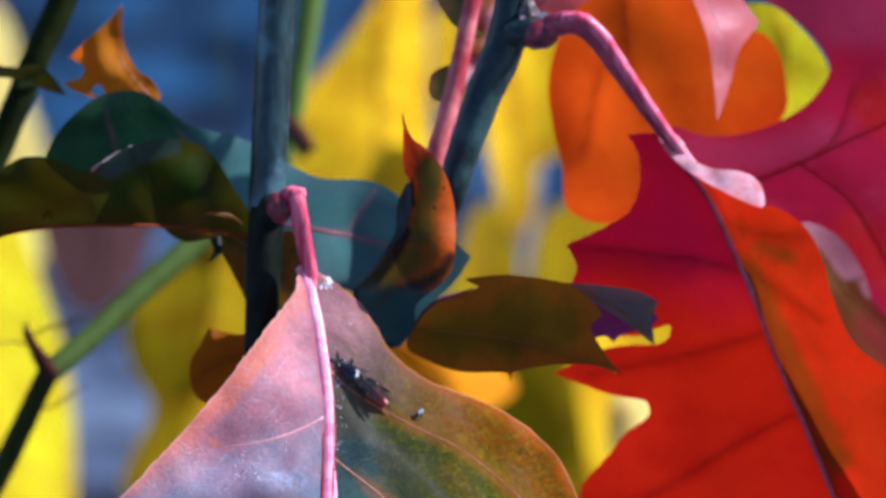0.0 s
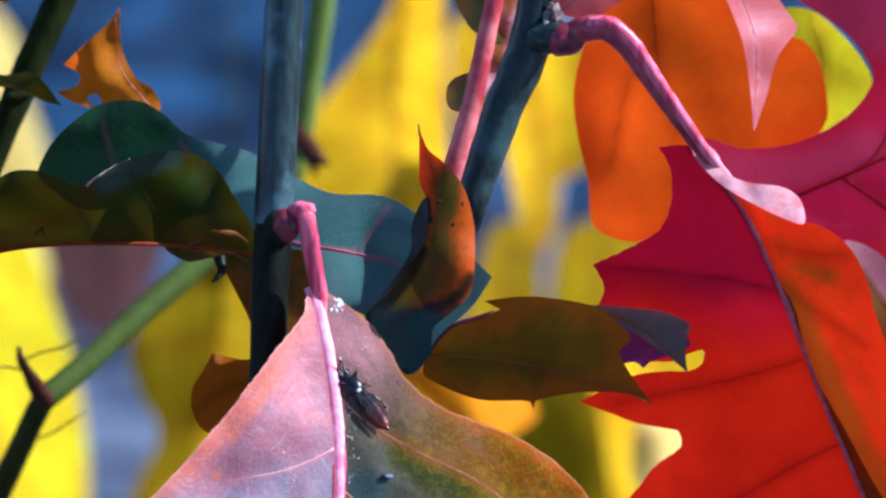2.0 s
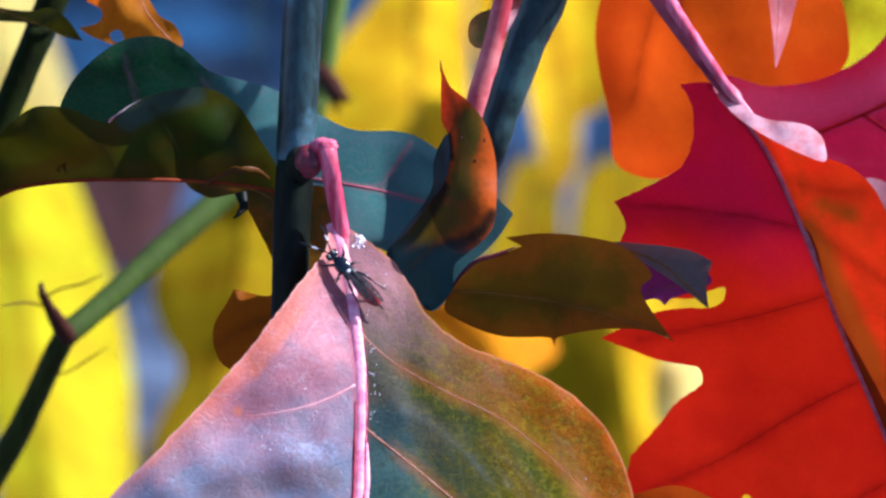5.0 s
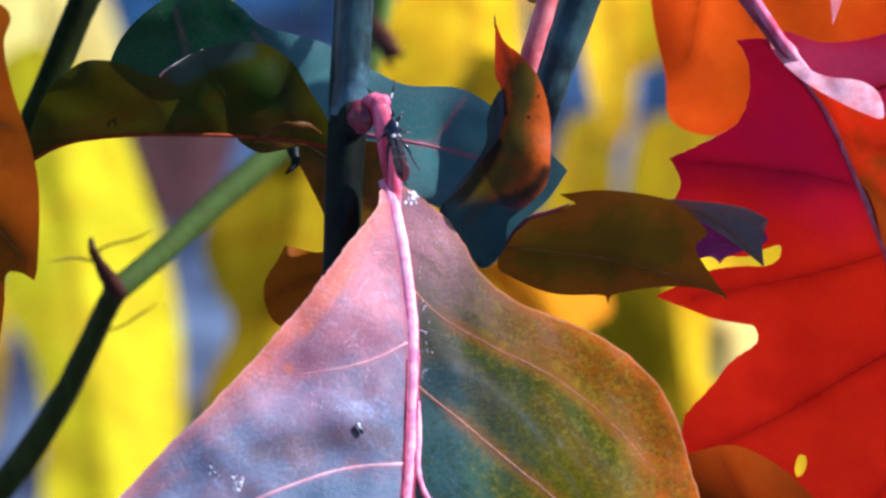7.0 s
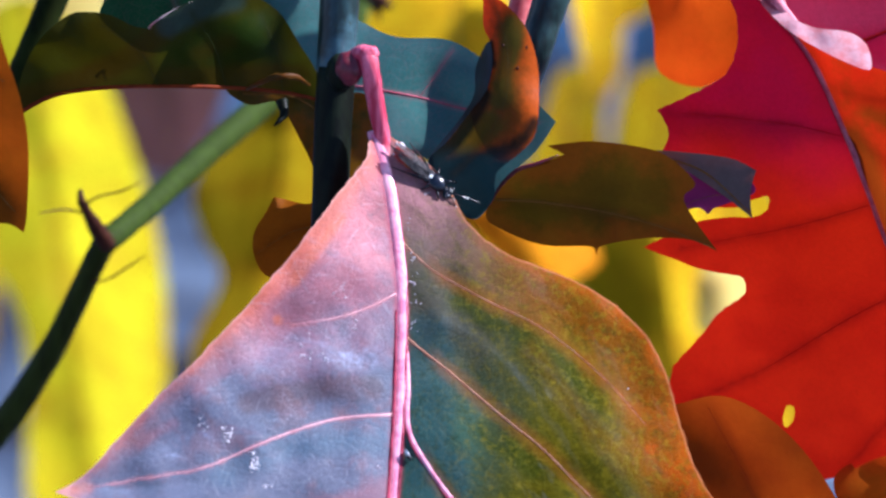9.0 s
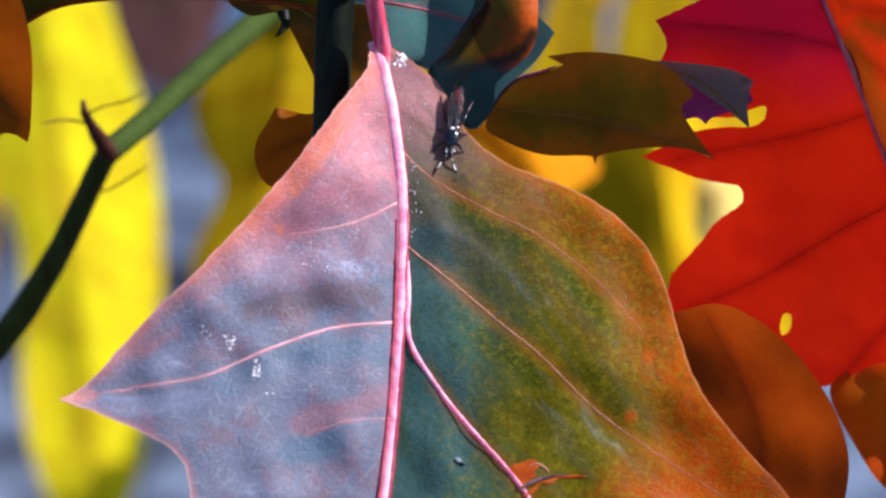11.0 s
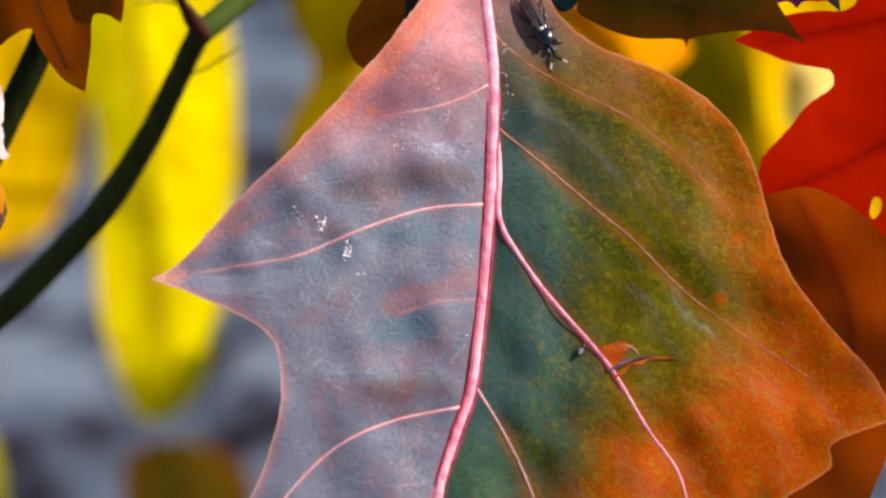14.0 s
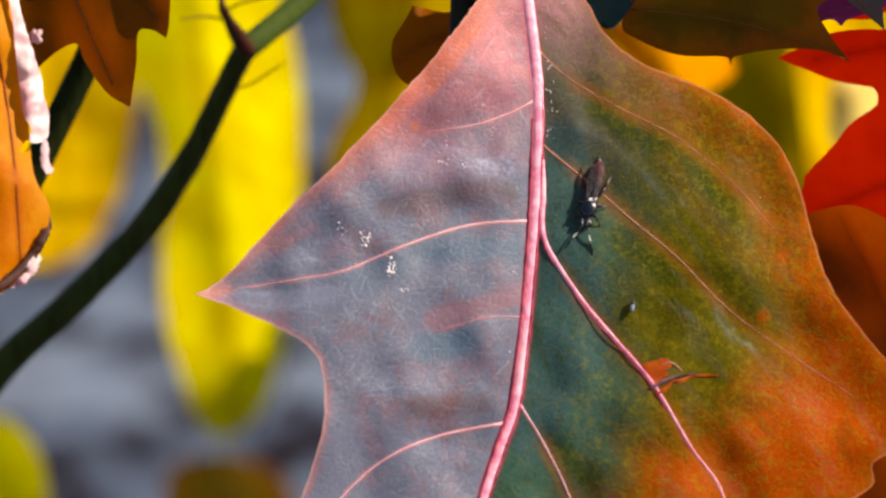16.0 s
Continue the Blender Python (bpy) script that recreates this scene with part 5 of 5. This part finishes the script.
# ---- the insect ----
def insect():
    """A small dark wasp; its body lies along +x, its back is +z; metres."""
    black = plain("insect_shell", "040506", "0e1016", 3000, 0.25, spec=0.5)
    steel = plain("insect_blue_black_shell", "05070b", "101826", 2500, 0.22, spec=0.55)
    red = plain("insect_red_belly", "6e0c04", "b02408", 2500, 0.3, spec=0.5)
    amber = plain("insect_amber_belly", "7a2a06", "b85a14", 2500, 0.35, spec=0.5)
    rusty = plain("insect_leg_shell", "1a0c0c", "45201a", 2500, 0.35, spec=0.5)
    white = plain("insect_white_band", "d0d0c8", "f4f4ec", 2000, 0.5)
    pale = plain("insect_wing_vein", "1e1a1e", "3e383c", 2500, 0.5, spec=0.3)
    n = Nodes("insect_wing")
    net = n.band(n.cells(1100, n.stretch(0.5, 1.0, 1.0)), 0.08, 0.0)
    film = n.add("ShaderNodeBsdfPrincipled", Roughness=0.45)
    n.put(film, "Base Color", n.mix(net, lin("120c0e"), lin("30282c")))
    clear = n.add("ShaderNodeBsdfTransparent", Color=lin("b8a8ac"))
    n.t.links.new(n.add("ShaderNodeMixShader", i0=n.math("ADD", 0.64, n.math("MULTIPLY", net, 0.25)), i1=clear.outputs[0], i2=film.outputs[0]).outputs[0], n.out.inputs[0])
    wing = n.m
    top = thing("insect", "small black wasp with a red-tipped abdomen and smoky wings", "insect")
    mm, low = 0.00142, 0.62

    def ball(x, y, z, rx, ry, rz, tilt=0.0, taper=0.0):
        bm = bmesh.new()
        bmesh.ops.create_icosphere(bm, subdivisions=3, radius=1)
        for q in bm.verts:
            k = 1 - taper * q.co.x
            p = Vector((q.co.x * rx, q.co.y * ry * k, q.co.z * rz * k))
            c, s = math.cos(tilt), math.sin(tilt)
            q.co = Vector((x + p.x * c - p.z * s, y + p.y, (z + p.x * s + p.z * c) * low)) * mm
        return bm

    def rod(rows, sides=6):
        bm, rings = bmesh.new(), []
        rows = spline(rows, 3)
        for i, (x, y, z, r) in enumerate(rows):
            a = Vector(rows[max(0, i - 1)][:3])
            b = Vector(rows[min(len(rows) - 1, i + 1)][:3])
            way = (b - a).normalized()
            s = way.cross(Vector((0.1, 0.2, 1))).normalized()
            f = s.cross(way)
            rings.append([bm.verts.new((Vector((x, y, z * low)) + (s * math.cos(k * 2 * math.pi / sides) + f * math.sin(k * 2 * math.pi / sides)) * r) * mm) for k in range(sides)])
        for a, b in zip(rings[:-1], rings[1:]):
            for k in range(sides):
                bm.faces.new((a[k], a[(k + 1) % sides], b[(k + 1) % sides], b[k]))
        bm.faces.new(rings[0][::-1])
        bm.faces.new(rings[-1])
        return bm

    head = part("head", ball(3.25, 0, 0.62, 0.45, 0.72, 0.48), black, top)
    part("neck", ball(2.85, 0, 0.68, 0.35, 0.3, 0.28), black, top)
    for s in (-1, 1):
        eye = part("eye", ball(3.42, 0.44 * s, 0.7, 0.28, 0.24, 0.34), plain("insect_eye", "100c0e", "241a1e", 4000, 0.12, spec=0.9), top)
        part("eye_rim", rod([(3.6, 0.24 * s, 0.86, 0.03), (3.45, 0.28 * s, 1.04, 0.035), (3.2, 0.34 * s, 1.02, 0.03)]), white, head, "white stripe beside the eye")
    part("collar", ball(2.55, 0, 0.78, 0.3, 0.52, 0.42), black, top)
    part("thorax", ball(1.75, 0, 0.9, 1.05, 0.82, 0.7), steel, top, "blue-black shining thorax")
    part("hind_thorax", ball(0.75, 0, 0.8, 0.7, 0.75, 0.55), black, top)
    part("waist", ball(0.15, 0, 0.66, 0.3, 0.24, 0.2), black, top)
    part("scutellum", ball(0.95, 0, 1.38, 0.17, 0.22, 0.12), white, top, "white spot on the back")
    part("abdomen", ball(-0.75, 0, 0.62, 1.0, 0.68, 0.5, 0.0, 0.12), black, top)
    for s in (-1, 1):
        part("side_spot", ball(-0.1, 0.34 * s, 0.62, 0.32, 0.2, 0.24), white, top, "cream spot on the flank")
    part("abdomen_ring", ball(-1.5, 0, 0.6, 0.75, 0.76, 0.5), amber, top, "amber ring of the abdomen")
    part("abdomen_tip", ball(-2.5, 0, 0.55, 1.2, 0.74, 0.46, 0.04, -0.15), red, top, "red abdomen tip")
    part("sting", rod([(-3.4, 0, 0.5, 0.14), (-3.9, 0, 0.48, 0.08), (-4.3, 0, 0.46, 0.03)]), black, top)
    for s in (-1, 1):
        bm = bmesh.new()
        edge = spline([(1.55, 0.3, 0), (0.4, 0.62, 0), (-1.4, 0.86, 0), (-2.9, 0.8, 0), (-3.75, 0.42, 0), (-3.1, 0.04, 0), (-1.2, 0.0, 0), (0.6, 0.1, 0)], 4, True)
        loop = [bm.verts.new(Vector((p[0], p[1] * s * 0.8, (1.5 - 0.12 * p[0] - 0.2 * p[1] + 0.02 * s) * low)) * mm) for p in edge]
        hub = bm.verts.new(Vector((-1.2, 0.34 * s, (1.58 + 0.02 * s) * low)) * mm)
        for a, b in zip(loop, loop[1:] + loop[:1]):
            bm.faces.new((a, b, hub))
        w = part("wing", bm, wing, top)
        for a, b, c in ((0.62, 0.86, 0.76), (0.4, 0.55, 0.6), (0.25, 0.25, 0.3)):
            lift = lambda x, y: 1.52 - 0.12 * x - 0.2 * y + 0.02 * s
            part("wing_vein", rod([(x, y * s * 0.8, lift(x, y), r) for x, y, r in ((1.4, 0.3, 0.05), (0.4, a, 0.055), (-1.4, b, 0.05), (-2.9, c, 0.03))]), pale, w)
        part("antenna", rod([(3.65, 0.16 * s, 0.75, 0.09), (4.1, 0.35 * s, 0.95, 0.08), (4.7, 0.62 * s, 0.85, 0.08)]), black, top)
        part("antenna_band", rod([(4.75, 0.64 * s, 0.84, 0.065), (5.0, 0.77 * s, 0.72, 0.07), (5.25, 0.9 * s, 0.6, 0.065)]), white, top, "white band on the feeler")
        part("antenna", rod([(5.25, 0.9 * s, 0.6, 0.08), (5.9, 1.2 * s, 0.32, 0.11), (6.5, 1.4 * s, 0.12, 0.05)]), black, top)
        for x0, x1, x2, out in ((2.3, 2.9, 3.3, 1.5), (1.4, 1.2, 0.9, 1.75), (0.7, -1.2, -2.9, 1.7)):
            leg = part("leg", rod([(x0, 0.45 * s, 0.55, 0.13), ((x0 + x1) / 2, 0.9 * s, 0.85, 0.17), (x1, 1.2 * s, 0.6, 0.10)]), black, top)
            part("shin", rod([(x1, 1.2 * s, 0.6, 0.09), ((x1 + x2) / 2, 1.4 * s, 0.3, 0.08), (x2, out * s, 0.05, 0.04)]), rusty, leg, "rust-brown shin")
    return top


wasp = insect()


def midge():
    """A tiny dark fly; its body lies along +x."""
    dark = plain("midge_shell", "0a0a10", "20242c", 5000, 0.3)
    pale = plain("midge_wing", "5a6470", "98a4b0", 3000, 0.25, spec=0.8)
    top = thing("midge", "tiny dark midge with pale shining wings", "insect")
    for name, x, z, rx, rz, mat in (("head", 0.7, 0.35, 0.2, 0.2, dark), ("thorax", 0.3, 0.4, 0.35, 0.28, dark), ("abdomen", -0.35, 0.35, 0.55, 0.22, dark), ("wing", -0.3, 0.62, 0.6, 0.05, pale)):
        bm = bmesh.new()
        bmesh.ops.create_icosphere(bm, subdivisions=2, radius=1)
        for q in bm.verts:
            q.co = Vector((x + q.co.x * rx, q.co.y * (0.3 if name == "wing" else rz), z + q.co.z * rz)) * 0.001
        part(name, bm, mat, top)
    for s in (-1, 1):
        for x in (0.5, 0.2, -0.1):
            bm = bmesh.new()
            a, b, c = Vector((x, 0.15 * s, 0.3)), Vector((x, 0.5 * s, 0.4)), Vector((x * 1.6, 0.75 * s, 0.0))
            for p, q in ((a, b), (b, c)):
                e = Vector((0.04, 0, 0))
                vs = [bm.verts.new(k * 0.001) for k in (p - e, p + e, q + e, q - e)]
                up = [bm.verts.new((k + Vector((0, 0, 0.07))) * 0.001) for k in (p - e, p + e, q + e, q - e)]
                bm.faces.new(vs)
                bm.faces.new(up)
                for i in range(4):
                    bm.faces.new((vs[i], vs[(i + 1) % 4], up[(i + 1) % 4], up[i]))
            part("leg", bm, dark, top)
    return top


gnat = midge()


def on_leaf(u, v, back_u, back_v):
    """The insect's pose on the large leaf: head at u, v and tail at back_u, back_v."""
    def skin(a, b):
        return W(a, b, (main_depth(a, b) - 0.05) * 0.001)
    cu, cv = (u + back_u) / 2, (v + back_v) / 2
    if cv < 600:
        place = W(cu, cv, 0.0018)
        normal = (-AWAY + UP * 0.2).normalized()
    else:
        place = skin(cu, cv)
        a, b = skin(cu + 30, cv) - skin(cu - 30, cv), skin(cu, cv + 30) - skin(cu, cv - 30)
        normal = a.cross(b).normalized()
        normal = normal if normal.dot(AWAY) < 0 else -normal
    ahead = W(u, v) - W(back_u, back_v)
    ahead = (ahead - normal * ahead.dot(normal)).normalized()
    m = Matrix.Identity(3)
    m.col[0], m.col[1], m.col[2] = ahead, normal.cross(ahead), normal
    return Matrix.Translation(place) @ m.to_4x4()


def motions():
    walk(wasp, [(t, on_leaf(*row)) for t, *row in [(0, 636, 714, 713, 808), (0.5, 626, 717, 711, 805), (1, 628, 694, 683, 784), (1.5, 623, 680, 685, 780), (2, 623, 689, 683, 784), (2.5, 613, 678, 678, 779), (3, 609, 678, 672, 778), (3.5, 608, 676, 677, 773), (4, 583, 655, 666, 749), (6.3, 575, 495, 609, 564), (6.5, 584, 457, 614, 566), (7, 568, 433, 590, 522), (7.5, 617, 459, 532, 501), (8, 641, 563, 552, 465), (8.5, 681, 627, 586, 537), (9, 696, 651, 593, 566), (9.5, 757, 710, 655, 633), (9.7, 732, 724, 671, 643), (11.8, 690, 718, 709, 634), (12, 685, 718, 697, 633), (12.5, 694, 714, 684, 643), (13, 699, 733, 670, 651), (13.5, 710, 735, 688, 660), (14, 703, 753, 671, 671), (14.5, 717, 751, 673, 667), (15, 764, 828, 704, 734), (15.5, 729, 954, 725, 830), (15.8, 704, 1014, 718, 899), (16, 696, 1044, 720, 929)]])
    way = [(0, 780, 816), (1.5, 722, 878), (3, 652, 855), (3.5, 646, 866), (4, 598, 877), (7, 515, 973), (9, 622, 1107), (11.5, 735, 1310), (12.2, 758, 1325), (12.5, 751, 1322), (13.5, 762, 1300), (14.5, 778, 1283), (16, 783, 1185)]
    rows = []
    for (t, u, v), (_, a, b) in zip(way, way[1:] + [(0, 786, 1130)]):
        n = math.hypot(a - u, b - v)
        rows.append((t, on_leaf(u + (a - u) / n, v + (b - v) / n, u - (a - u) / n, v - (b - v) / n)))
    walk(gnat, rows)
    # the long yellow leaf swings on its stalk in the wind
    pivot, base = W(-80, -760, 1.15), Matrix.Translation(swaying_leaf.location)
    swing = [(0, -25), (0.5, -22), (1.5, -22), (2, -14), (3, 18), (4, 15), (6.5, 18), (7, 13), (7.5, 2), (8.5, 0), (9, 7), (9.5, -5), (12, 8), (12.5, 12), (13, 8), (13.5, 5), (14, -20), (14.5, -22), (15, -28), (15.5, 4), (16, 5)]
    walk(swaying_leaf, [(t, Matrix.Translation(pivot) @ Matrix.Rotation(-shift / 1250, 4, AWAY) @ Matrix.Translation(-pivot) @ base) for t, shift in swing])


motions()
